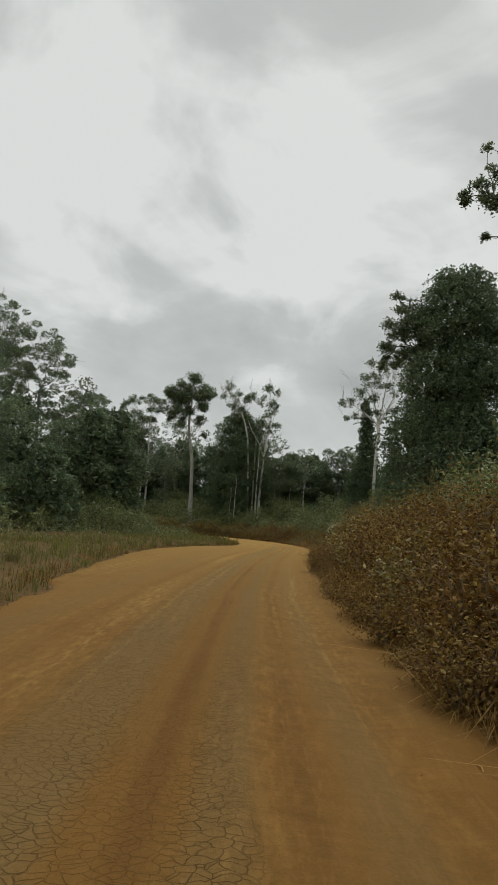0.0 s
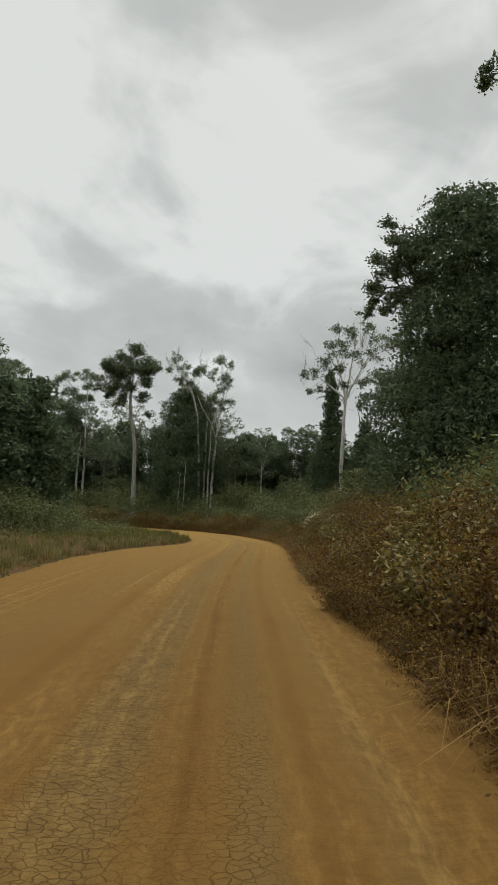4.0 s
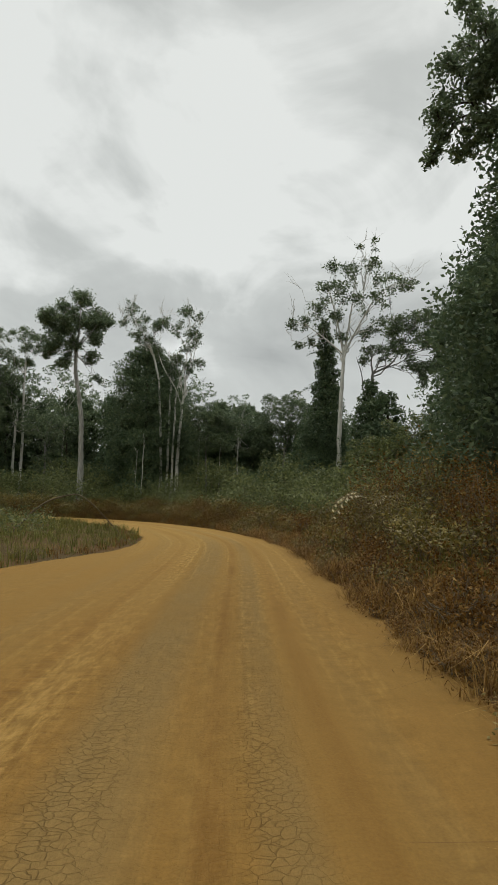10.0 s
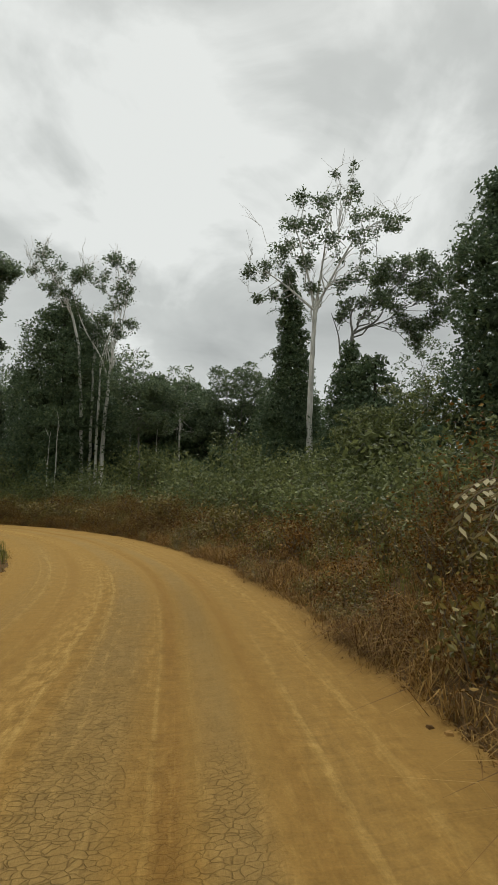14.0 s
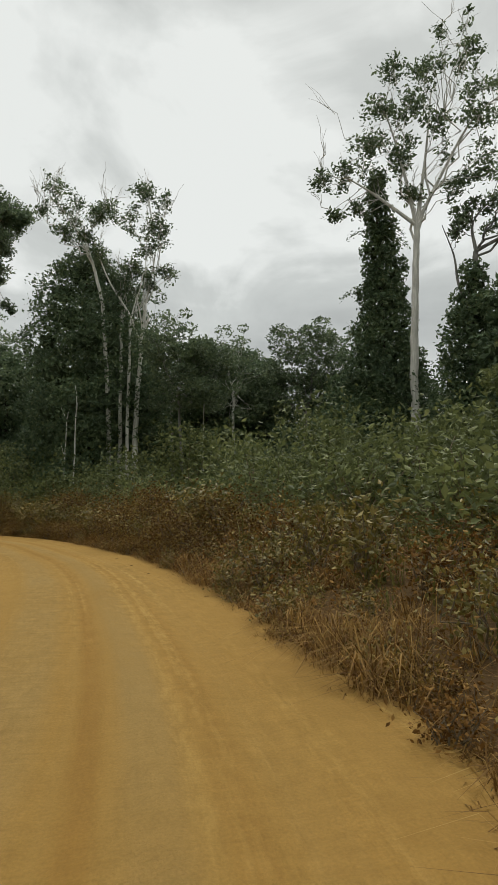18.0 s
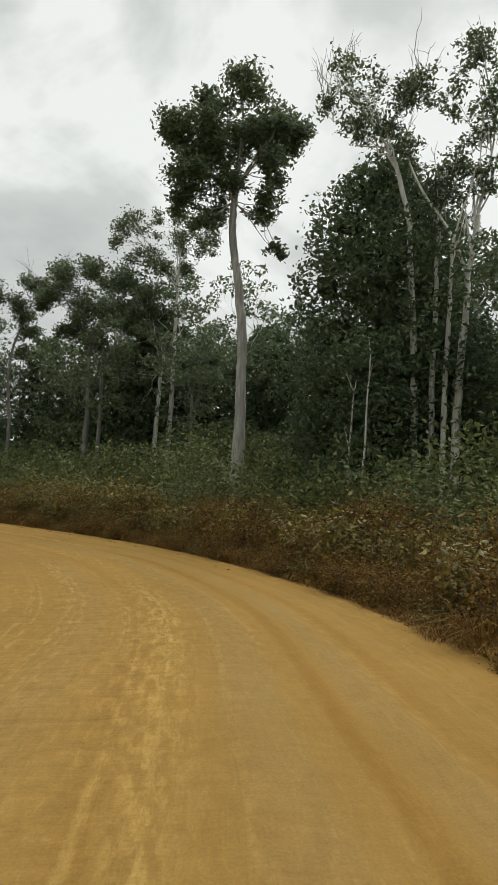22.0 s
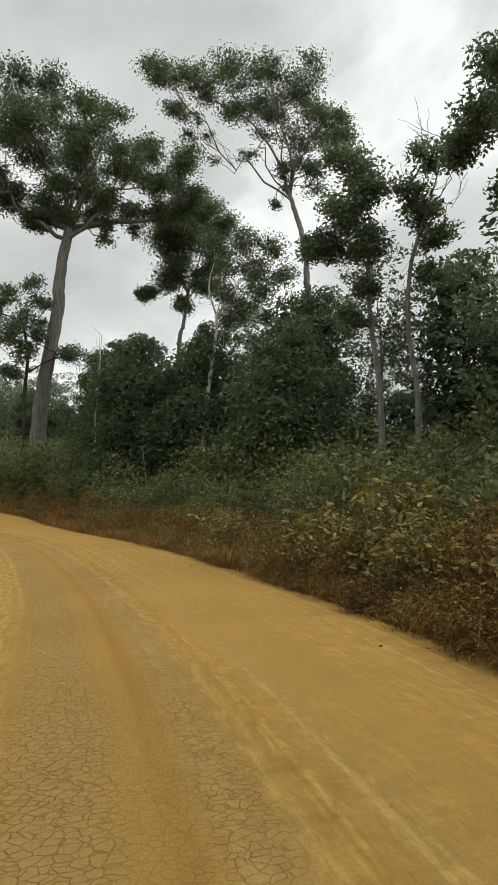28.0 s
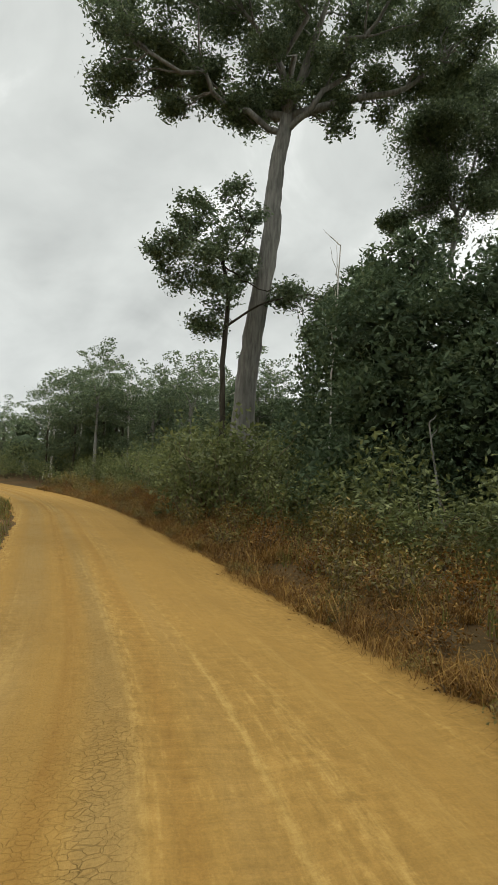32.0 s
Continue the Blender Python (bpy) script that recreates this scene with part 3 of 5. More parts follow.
def build_tree(seed, label, stem, radius, crowns, bark, leaf_mat, clump=1.0, per=70, leaf=0.32, limbs=6, bare=0, dome=0.25, name="tree", group="", flat=0.6, split=True):
    """stem: points from the foot to the fork. crowns: (centre, size, number of clumps). bare: leafless branch ends over the crown."""
    rng = np.random.default_rng(seed)
    stem = np.asarray(stem, float)
    foot = stem[0].copy()
    root = new(name)
    root.location = foot
    line = catmull(stem - foot, 8)
    line[1:-1, :2] += rng.normal(size=(len(line) - 2, 2)) * min(radius * 0.12, 0.03)
    h = np.linspace(0, 1, len(line))
    r = radius * (1 - 0.45 * h) + radius * 0.75 * np.exp(-h * 14)
    part("trunk", mesh_of("trunk", *tube(line, r, 12, 0.04, rng), bark, True), root)
    wood, big, clumps_all = [], [], []
    top = line[-1]
    for centre, size, n in crowns:
        centre = np.asarray(centre, float) - foot
        cl = crown_places(rng, int(n * (DENSE if split else 1.2)), centre, size, max(dome, 0.55) if split else dome)
        clumps_all.append(cl)
        heads = spread(rng, limbs, 0.5 * float(np.mean(size)), lambda: centre + (cl[rng.integers(len(cl))] - centre) * 0.7)
        r0 = radius * 0.34
        paths = []
        for q in heads:
            low = line[max(0, len(line) - 1 - rng.integers(0, 4))]
            path = bend(low, q, 9, rng.uniform(-0.10, 0.06), rng, 0.05)
            paths.append(path)
            big.append(tube(path, np.linspace(r0 * 0.75, r0 * 0.2, 9), 7 if split else 4))
        for q in cl:
            best = min(paths, key=lambda pa: np.min(np.sum((pa - q) ** 2, 1)))
            k = max(2, int(np.argmin(np.sum((best - q) ** 2, 1))) - 2)
            m = 5 if split else 3
            wood.append(tube(bend(best[k], q, m, rng.uniform(-0.03, 0.08), rng, 0.06), np.linspace(r0 * 0.18, r0 * 0.04 + 0.01, m), 4 if split else 3))
        for _ in range(bare):
            q = cl[rng.integers(len(cl))]
            e = q + unit(q - centre + [0, 0, 0.5 * size[2]]) * rng.uniform(0.8, 2.0)
            wood.append(tube(bend(q, e, 6, rng.uniform(-0.1, 0.15), rng, 0.08), np.linspace(0.03, 0.01, 6), 4))
            for _ in range(2):
                m = q + (e - q) * rng.uniform(0.3, 0.7)
                wood.append(tube(bend(m, m + (e - q) * 0.5 + rng.normal(size=3) * 0.5, 4, 0.05, rng, 0.05), np.linspace(0.018, 0.007, 4), 4))
    if split:
        for one in big:
            part("limb", mesh_of("limb", *one, bark, True), root)
    else:
        wood += big
    tagged(part("branchwork", mesh_of("branchwork", *joined(wood), bark, True), root), kind="stuff")
    part("crown", mesh_of("crown", *foliage(rng, np.concatenate(clumps_all), clump * ((1.3 if clump < 0.7 else 1.1) if split else 1.08), int(per * (1.9 if split else 1.15)), leaf * (1.05 if split else 1.3), flat), leaf_mat), root)
    return tagged(root, label, "tree", group)


DENSE = 1.9


def ball(sides=9, rows=6):
    """A unit ball of quads (poles drawn together)."""
    th = np.linspace(0.12, np.pi - 0.12, rows)
    ph = np.arange(sides) * 2 * np.pi / sides
    v = np.stack([np.sin(th)[:, None] * np.cos(ph), np.sin(th)[:, None] * np.sin(ph), np.cos(th)[:, None] + 0 * ph], -1).reshape(-1, 3)
    i, j = np.meshgrid(np.arange(rows - 1), np.arange(sides), indexing="ij")
    j2 = (j + 1) % sides
    return v, np.stack([i * sides + j, (i + 1) * sides + j, (i + 1) * sides + j2, i * sides + j2], -1).reshape(-1, 4)


def lobes_of(rng, rings, thick=1.0):
    """Billows of growth, centre and radii, filling a body given by rings (height, radius, shift x, shift y)."""
    zs = [q[0] for q in rings]
    out, z = [], zs[0] + 0.4
    while z < zs[-1]:
        R, ox, oy = (float(np.interp(z, zs, [q[k] for q in rings])) for k in (1, 2, 3))
        n = max(1, int(rng.integers(4, 7) * min(1.0, R / 1.6) * thick))
        a0 = rng.uniform(0, 6.28)
        for k in range(n):
            a = a0 + k * 6.28 / n + rng.uniform(-0.5, 0.5)
            r = max(0.45, R * rng.uniform(0.26, 0.56))
            d = max(0.0, R - r) * rng.uniform(0.55, 1.25)
            out.append((ox + d * math.cos(a), oy + d * math.sin(a), z + rng.uniform(-0.8, 0.8), r, r * rng.uniform(0.7, 1.15)))
        z += max(0.45, 0.42 * R)
    return np.array(out)


def billow_leaves(rng, lobes, per_m2, leaf):
    """Leaves over the outside of billows, ragged, thinner below."""
    area = 4 * np.pi * lobes[:, 3] * lobes[:, 4]
    count = np.maximum((area * per_m2).astype(int), 12)
    idx = np.repeat(np.arange(len(lobes)), count)
    d = unit(rng.normal(size=(len(idx), 3)))
    low = (d[:, 2] < -0.3) & (rng.random(len(d)) < 0.35)
    d[low, 2] *= -rng.random(low.sum())
    ph = idx * 1.7
    swell = 1 + 0.16 * np.sin(5 * d[:, 0] + ph) * np.cos(4 * d[:, 1] + ph * 2) + 0.12 * np.sin(9 * d[:, 2] + ph) + rng.normal(size=len(idx)) * 0.15
    if len(lobes) >= 200:
        swell = swell * np.where(rng.random(len(idx)) < 0.35, rng.uniform(0.4, 0.9, len(idx)), 1.0)
    c = lobes[idx, :3] + d * np.stack([lobes[idx, 3], lobes[idx, 3], lobes[idx, 4]], 1) * swell[:, None]
    if len(lobes) < 200:
        # growth buried inside a neighbouring billow is left out
        buried = np.zeros(len(c), bool)
        for q in lobes:
            buried |= (((c[:, :2] - q[:2]) ** 2).sum(1) / q[3] ** 2 + (c[:, 2] - q[2]) ** 2 / q[4] ** 2) < 0.62
        c = c[~buried & (c[:, 2] > 0.05 + lobes[:, 2].min() - 1.5)]
    return leaves(rng, c, leaf, 0.5, 0.5)


def draped(seed, label, foot, rings, per_m2=16, leaf=0.34, mat=None, name="vine_covered_tree", group="", spikes=0, trunk_r=0.35, thick=1.0):
    """A tree smothered in climbers: rings (height, radius, shift x, shift y) give its body, made of overhanging billows of leaves."""
    rng = np.random.default_rng(seed)
    root = new(name)
    root.location = foot
    lobes = lobes_of(rng, rings, thick)
    # added dark balls inside the billows stand in for the shade behind the leaves
    bv, bf = ball(6, 4)
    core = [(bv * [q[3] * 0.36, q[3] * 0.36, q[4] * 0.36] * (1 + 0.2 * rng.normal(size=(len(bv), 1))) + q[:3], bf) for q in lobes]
    tagged(part("shade_core", mesh_of("shade_core", *joined(core), M_SHADE), root), kind="stuff")
    tall = rings[-1][0]
    tip = (rings[-1][2], rings[-1][3], tall * 0.95)
    part("trunk", mesh_of("trunk", *tube([(0, 0, -0.3), (0.1, 0, tall * 0.4), tip], [trunk_r, trunk_r * 0.7, trunk_r * 0.35], 9), M_BROWN, True), root)
    inner = lobes * [1, 1, 1, 0.66, 0.66]
    lv = [billow_leaves(rng, lobes, per_m2 * 1.7, leaf * 1.1), billow_leaves(rng, inner, per_m2 * 0.6, leaf * 1.6)]
    shoots = []
    for _ in range(spikes):
        q = lobes[rng.integers(len(lobes) // 3, len(lobes))]
        d = unit(np.array([*(rng.normal(size=2)), rng.uniform(-0.2, 0.7)]))
        t = np.linspace(0, 1, 18)[:, None]
        line = q[:3] + d * (q[3] * 0.8 + 1.6 * t) + np.array([[0, 0, -0.9]]) * t ** 2
        shoots.append(tube(line[::3], np.linspace(0.02, 0.006, 6), 3))
        lv.append(leaves(rng, np.repeat(line, 4, 0) + rng.normal(size=(72, 3)) * 0.1, leaf * 0.85, 0.35, 0.6))
    if shoots:
        tagged(part("trailing_shoots", mesh_of("trailing_shoots", *joined(shoots), M_BROWN), root), kind="stuff")
    part("leaf_cover", mesh_of("leaf_cover", *joined(lv), mat or M_DARK), root)
    return tagged(root, label, "tree", group)


def gz1(x, y):
    return float(ground_z(x, y)[0])


def foot_at(x, y):
    return (x, y, gz1(x, y) - 0.1)


def clump_tree(seed, label, foot, facing, stem, radius, boughs, lumps, bark, leaf_mat, per=150, leaf=0.28, deep=0.8, bare=0, group="", flat=0.75, loose=1.0):
    """A tree from its habit: stem and boughs as (sideways, height), leafy lumps of the crown as (sideways, height, radius), which are spread
    through the depth of the crown as well. facing: the level direction of sideways."""
    rng = np.random.default_rng(seed)
    side = unit(np.array([facing[0], facing[1], 0.0]))
    back = np.array([-side[1], side[0], 0.0])
    base = np.array([foot[0], foot[1], 0.0])
    g = gz1(foot[0] + side[0] * stem[0][0], foot[1] + side[1] * stem[0][0])
    root = new("tree")
    start = base + side * stem[0][0] + [0, 0, g - 0.1]
    root.location = start

    def spot(u, z, d=0.0):
        return base + side * u + back * d + [0, 0, z] - start

    line = catmull([np.zeros(3)] + [spot(u, z) for u, z in stem], 7)
    line[1:-1, :2] += rng.normal(size=(len(line) - 2, 2)) * min(radius * 0.1, 0.025)
    h = np.linspace(0, 1, len(line))
    part("trunk", mesh_of("trunk", *tube(line, radius * (1 - 0.42 * h) + radius * 0.7 * np.exp(-h * 14), 12, 0.04, rng), bark, True), root)
    lumps = np.array(lumps, float)
    mid, half = (lumps[:, 0].max() + lumps[:, 0].min()) / 2, (lumps[:, 0].max() - lumps[:, 0].min()) / 2 + 0.5
    reach = deep * half * np.sqrt(np.clip(1 - ((lumps[:, 0] - mid) / half) ** 2, 0.08, 1))
    # the lowest lumps hang close under the fork; the crown deepens above them
    reach = reach * smooth01(0.15 + 1.3 * (lumps[:, 1] - lumps[:, 1].min()) / np.ptp(lumps[:, 1]))
    places = []
    for (u, z, r), far in zip(lumps, reach):
        places.append((*spot(u, z, rng.uniform(-0.3, 0.3) * far), r))
        for sgn in (-1, 1):
            q, d = rng.normal(size=2) * 0.25 * r, rng.uniform(0.45, 0.95) * far
            places.append((*spot(u + q[0], z + q[1] - 0.1 * r - 0.3 * d, sgn * d), r * rng.uniform(0.75, 0.95)))
    places = np.array(places)
    paths, r0 = [], radius * 0.5
    for b in boughs:
        p = catmull([spot(u, z, d) for (u, z), d in zip(b, np.linspace(0, rng.uniform(-0.3, 0.3) * half * deep, len(b)))], 6)
        paths.append(p)
    tops = places[np.argsort(-np.abs((places[:, :3] - line[-1]) @ back))]
    for q in spread(rng, 4, half * 0.5, lambda: tops[rng.integers(max(4, len(tops) // 3)), :3]):
        paths.append(bend(line[-1 - rng.integers(0, 3)], q, 10, rng.uniform(-0.08, 0.04), rng, 0.04))
    for k, p in enumerate(paths):
        part("limb", mesh_of("limb", *tube(p, np.linspace(r0 * (0.9 if k < len(boughs) else 0.6), r0 * 0.2, len(p)), 7), bark, True), root)
    wood, sub = [], []
    for x, y, z, r in places:
        q = np.array([x, y, z])
        best = min(paths, key=lambda pa: np.min(np.sum((pa - q) ** 2, 1)))
        k = max(1, int(np.argmin(np.sum((best - q) ** 2, 1))) - 2)
        wood.append(tube(bend(best[k], q, 5, rng.uniform(-0.03, 0.08), rng, 0.06), np.linspace(r0 * 0.22, r0 * 0.05 + 0.01, 5), 4))
        n = 6
        d = unit(rng.normal(size=(n, 3))) * rng.uniform(0.3, 0.8, (n, 1)) * r
        for e in d:
            sub.append((*(q + e * [1, 1, flat]), r * rng.uniform(0.5, 0.82) * loose))
            wood.append(tube(bend(q, q + e * [1, 1, flat], 3, 0.03, rng, 0.05), [0.025, 0.018, 0.01], 3))
    for _ in range(bare):
        x, y, z, r = places[rng.integers(len(places))]
        q, e = np.array([x, y, z]), np.array([*(rng.normal(size=2) * 0.5), 1.0]) * (r + rng.uniform(0.6, 1.8))
        wood.append(tube(bend(q, q + e, 6, rng.uniform(-0.1, 0.12), rng, 0.07), np.linspace(0.035, 0.01, 6), 4))
        for _ in range(3):
            m = q + e * rng.uniform(0.35, 0.8)
            wood.append(tube(bend(m, m + e * 0.35 + rng.normal(size=3) * 0.5, 4, 0.05, rng, 0.05), np.linspace(0.02, 0.008, 4), 4))
    tagged(part("branchwork", mesh_of("branchwork", *joined(wood), bark, True), root), kind="stuff")
    sub = np.array(sub)
    n = np.maximum((per * (sub[:, 3] / loose) ** 2 * 0.52).astype(int), 6)
    idx = np.repeat(np.arange(len(sub)), n)
    d = unit(rng.normal(size=(len(idx), 3))) * np.clip(np.abs(rng.normal(0.55, 0.28, (len(idx), 1))), 0, 1.0)
    part("crown", mesh_of("crown", *leaves(rng, sub[idx, :3] + d * sub[idx, 3:4] * [1, 1, flat], leaf * 1.08), leaf_mat), root)
    return tagged(root, label, "tree", group)


# dome-crowned tree with a curved trunk
clump_tree(11, "tall forest tree with curved grey trunk and dense rounded crown", (-12.4, 110.6), (0.944, 0.329), [(0.8, 6.2), (0.7, 9.6), (0.5, 12.8), (0.0, 15.9), (-0.5, 18.7), (-0.5, 21.2)], 0.36,
           [[(-0.5, 21.2), (-1.8, 24.0), (-3.3, 25.3)], [(-0.5, 21.2), (0.8, 24.0), (2.5, 26.8)], [(-0.5, 21.2), (-0.3, 24.9), (-0.5, 27.9)]],
           [(-0.6, 27.6, 1.9), (-3.7, 25.1, 1.8), (2.5, 26.5, 1.9), (-2.1, 24.0, 1.9), (-3.4, 22.0, 1.6), (-0.9, 22.0, 1.5), (1.5, 23.3, 1.5), (1.1, 20.6, 1.3), (-2.2, 19.4, 1.1), (2.2, 17.7, 0.7), (-4.0, 20.3, 0.8), (-4.9, 24.9, 1.1),
            (-2.0, 26.6, 1.5), (1.5, 25.5, 1.4), (0.0, 25.0, 1.4), (3.0, 25.4, 1.1)], M_ASH, M_LEAF, 210, 0.30, 0.55)
# four pale trunks standing together
PALE = "slender pale-trunked forest tree with a thin open crown"
clump_tree(21, PALE, (-0.3, 107.6), (1.0, 0.0), [(-1.1, 5.7), (-1.3, 10.8), (-1.6, 14.7), (-1.8, 17.3), (-2.6, 20.5)], 0.20, [[(-2.6, 20.5), (-3.6, 22.4), (-5.0, 24.6)]],
           [(-4.8, 22.8, 1.3), (-3.1, 22.4, 1.1), (-6.2, 24.7, 0.9), (-5.6, 26.4, 1.2), (-4.2, 24.9, 1.3)], M_PALE, M_LEAF, 110, 0.25, 0.6, 14, "pale trunks standing together")
clump_tree(22, PALE, (-0.3, 107.9), (1.0, 0.0), [(-0.3, 6.5), (-0.3, 12.1), (-0.3, 16.3)], 0.17, [[(-0.3, 16.3), (-0.3, 18.0), (0.1, 20.0)]], [(-0.1, 19.2, 1.1), (0.4, 20.5, 1.1), (-0.6, 18.2, 0.8)], M_PALE, M_LEAF, 120, 0.25, 0.8, 2, "pale trunks standing together")
clump_tree(23, PALE, (-0.3, 107.3), (1.0, 0.0), [(0.3, 8.0), (0.4, 12.1), (0.4, 15.6)], 0.15, [[(0.4, 15.6), (0.9, 17.6), (1.4, 19.3)]], [(1.4, 19.5, 1.1), (0.8, 18.4, 0.8), (2.0, 18.6, 0.7)], M_PALE, M_LEAF, 110, 0.25, 0.8, 2, "pale trunks standing together")
clump_tree(24, PALE, (-0.3, 107.4), (1.0, 0.0), [(0.9, 7.3), (1.2, 12.1), (1.2, 14.0)], 0.23, [[(1.2, 14.0), (0.3, 16.3), (-1.1, 18.6), (-2.1, 21.0), (-2.9, 24.1)], [(1.2, 14.0), (1.6, 17.2), (2.0, 19.4), (2.3, 22.0), (1.8, 25.4)]],
           [(-2.2, 24.4, 1.3), (-1.3, 25.0, 1.0), (-2.1, 21.3, 1.0), (1.7, 26.4, 1.3), (2.4, 23.7, 1.2), (0.0, 24.2, 1.1), (1.6, 21.7, 1.2), (3.2, 19.7, 1.0), (2.8, 22.7, 0.8), (3.1, 25.6, 0.8)], M_PALE, M_LEAF, 115, 0.25, 0.4, 10, "pale trunks standing together")
draped(25, "dense tree smothered in dark climbing vines behind pale trunks", foot_at(-3.6, 111.0), [(0, 6.2, 1.2, 0), (5, 6.2, 1.2, 0), (9, 5.8, 1.1, 0), (13, 5.2, 0.6, 0), (16.5, 4.4, 0.2, 0), (19.0, 3.0, 0, 0), (20.6, 1.4, -0.2, 0)], 14, 0.29, spikes=50, thick=1.5)
build_tree(26, "broad leafy tree in front of the forest wall", [foot_at(4.1, 102.6), (4.0, 102.6, 5.8), (3.8, 102.5, 9.5)], 0.12,
           [((3.4, 102.6, 12.2), (2.0, 2.0, 1.4), 18), ((5.8, 102.3, 11.4), (1.9, 1.9, 1.2), 16), ((4.6, 102.4, 9.4), (2.4, 2.2, 1.2), 16)], M_GREY, M_LEAF, 0.8, 90, 0.27, 5, 0, 0.6)
build_tree(27, "round-topped forest tree in the forest wall", [foot_at(14.5, 110.5), (14.6, 110.5, 6), (14.9, 110.6, 10)], 0.2,
           [((15.2, 110.6, 13.8), (3.2, 3.0, 2.6), 40), ((13.0, 110.6, 10.6), (2.4, 2.4, 1.4), 16)], M_GREY, M_LEAF, 0.85, 90, 0.28, 6, 0, 0.6)
# pale tree with its neighbours
clump_tree(31, "tall pale-trunked tree with an open, partly bare crown", (17.9, 94.6), (0.932, -0.363), [(-0.1, 9.1), (0.1, 14.1), (0.3, 18.5)], 0.29,
           [[(0.3, 18.5), (-0.6, 23.0), (-1.7, 26.8)], [(0.3, 18.5), (1.0, 23.2), (1.5, 27.7)], [(0.3, 18.5), (1.7, 21.2), (3.7, 24.6), (5.6, 26.0)], [(0.3, 18.5), (-2.2, 20.7), (-4.1, 22.1)]],
           [(3.6, 31.2, 0.6), (2.1, 30.5, 0.6), (-0.9, 28.4, 1.2), (1.1, 27.7, 1.3), (3.4, 28.3, 1.2), (5.0, 26.7, 1.2), (-2.1, 26.4, 1.2), (-0.1, 25.6, 1.3), (1.8, 24.8, 1.2), (4.0, 24.8, 1.2), (6.7, 26.3, 1.1), (-2.7, 24.0, 1.2),
            (-0.6, 23.0, 1.2), (4.3, 22.1, 1.1), (-5.5, 22.2, 0.9), (-4.1, 22.5, 0.9), (-2.2, 21.5, 1.1), (-4.5, 19.7, 0.7), (-3.2, 20.0, 0.8), (0.1, 20.5, 0.9), (2.8, 20.7, 1.0), (7.4, 26.4, 0.7)], M_PALE, M_LEAF, 105, 0.27, 0.4, 26)
clump_tree(32, "forked tree with spreading limbs above a vine-covered stump", (20.5, 92.2), (0.898, -0.44), [(-0.2, 12.1), (0.1, 14.7), (0.2, 16.0)], 0.25,
           [[(0.2, 16.0), (2.2, 17.1), (3.3, 19.2), (4.7, 21.3)], [(-0.2, 12.6), (-0.8, 14.2), (-1.0, 16.0), (-1.6, 18.0)], [(0.2, 16.0), (0.1, 17.7), (1.3, 19.1)]],
           [(3.3, 21.5, 1.5), (5.1, 22.0, 1.4), (5.7, 19.7, 1.5), (3.3, 19.2, 1.3), (-0.7, 17.4, 0.7), (1.1, 18.4, 1.1), (2.3, 20.5, 1.2), (4.5, 16.8, 1.2), (-0.3, 18.7, 0.8), (5.5, 15.3, 0.9), (7.2, 20.6, 1.6), (7.9, 18.3, 1.5), (6.7, 17.0, 1.3)],
           M_GREY, M_LEAF, 170, 0.27, 0.45, 4)
draped(33, "dead trunk wrapped in a tall column of vines", foot_at(17.0, 97.5), [(0, 4.4, 0, 0), (5, 3.7, 0, 0), (9, 2.5, 0, 0), (14, 1.5, 0.1, 0), (19, 0.95, -0.1, 0), (21.3, 0.5, -0.3, 0)], 24, 0.25, spikes=12, trunk_r=0.2, thick=1.6)
draped(34, "short stump mounded over with dark vines", foot_at(20.2, 91.9), [(0, 3.0, 0, 0), (6, 2.4, 0, 0), (9, 1.8, 0, 0), (12, 1.1, 0.1, 0), (13.2, 0.6, 0.1, 0)], 20, 0.25, trunk_r=0.25, thick=1.5)
# vine-hung mass over the first bend
draped(41, "huge vine-hung tree leaning over the roadside brush", foot_at(16.4, 52), [(0, 5.8, 0, 0), (5, 5.8, -0.3, 0), (9, 5.4, -0.4, 0), (14, 4.7, 0, 0), (18, 4.1, 0, 0), (20.5, 3.0, 0, 0), (22.4, 1.4, -0.4, 0)], 18, 0.26, spikes=90, thick=1.5)
draped(42, "vine-hung tree beside the overgrown bank", foot_at(20.4, 63.5), [(0, 4.6, 0, 0), (6, 4.4, 0, 0), (11, 4.0, 0, 0), (15, 3.0, 0, 0), (17.6, 1.4, 0, 0)], 16, 0.28, spikes=50, thick=1.4)
draped(43, "dense tree draped with creepers beside the road", foot_at(25.0, 76.5), [(0, 4.8, 0, 0), (6, 4.6, 0, 0), (11, 4.3, -0.3, 0), (15.5, 3.6, -0.3, 0), (18.5, 2.4, -0.2, 0), (20.0, 1.2, 0.2, 0)], 16, 0.28, spikes=50, thick=1.4)
clump_tree(44, "tree with drooping leafy limbs reaching out over the roadside", (12.5, 53.0), (0.879, -0.476), [(2.6, 8.0), (2.0, 13.0), (1.2, 17.0)], 0.3,
           [[(1.2, 17.0), (0.4, 19.0), (-0.6, 21.0)], [(1.2, 17.0), (-0.4, 18.0), (-1.9, 18.2)]],
           [(-1.2, 22.4, 0.7), (-0.3, 21.6, 1.0), (-1.7, 20.3, 0.9), (-0.6, 19.5, 1.1), (0.3, 20.3, 1.1), (-2.0, 18.5, 0.8), (-0.6, 17.4, 0.9), (-2.3, 17.0, 0.6), (-1.3, 16.5, 0.5), (0.3, 17.5, 0.9), (-2.6, 16.3, 0.4), (0.8, 18.7, 1.1), (1.1, 20.9, 1.1)],
           M_BROWN, M_LEAF, 300, 0.22, 0.6, loose=1.15)
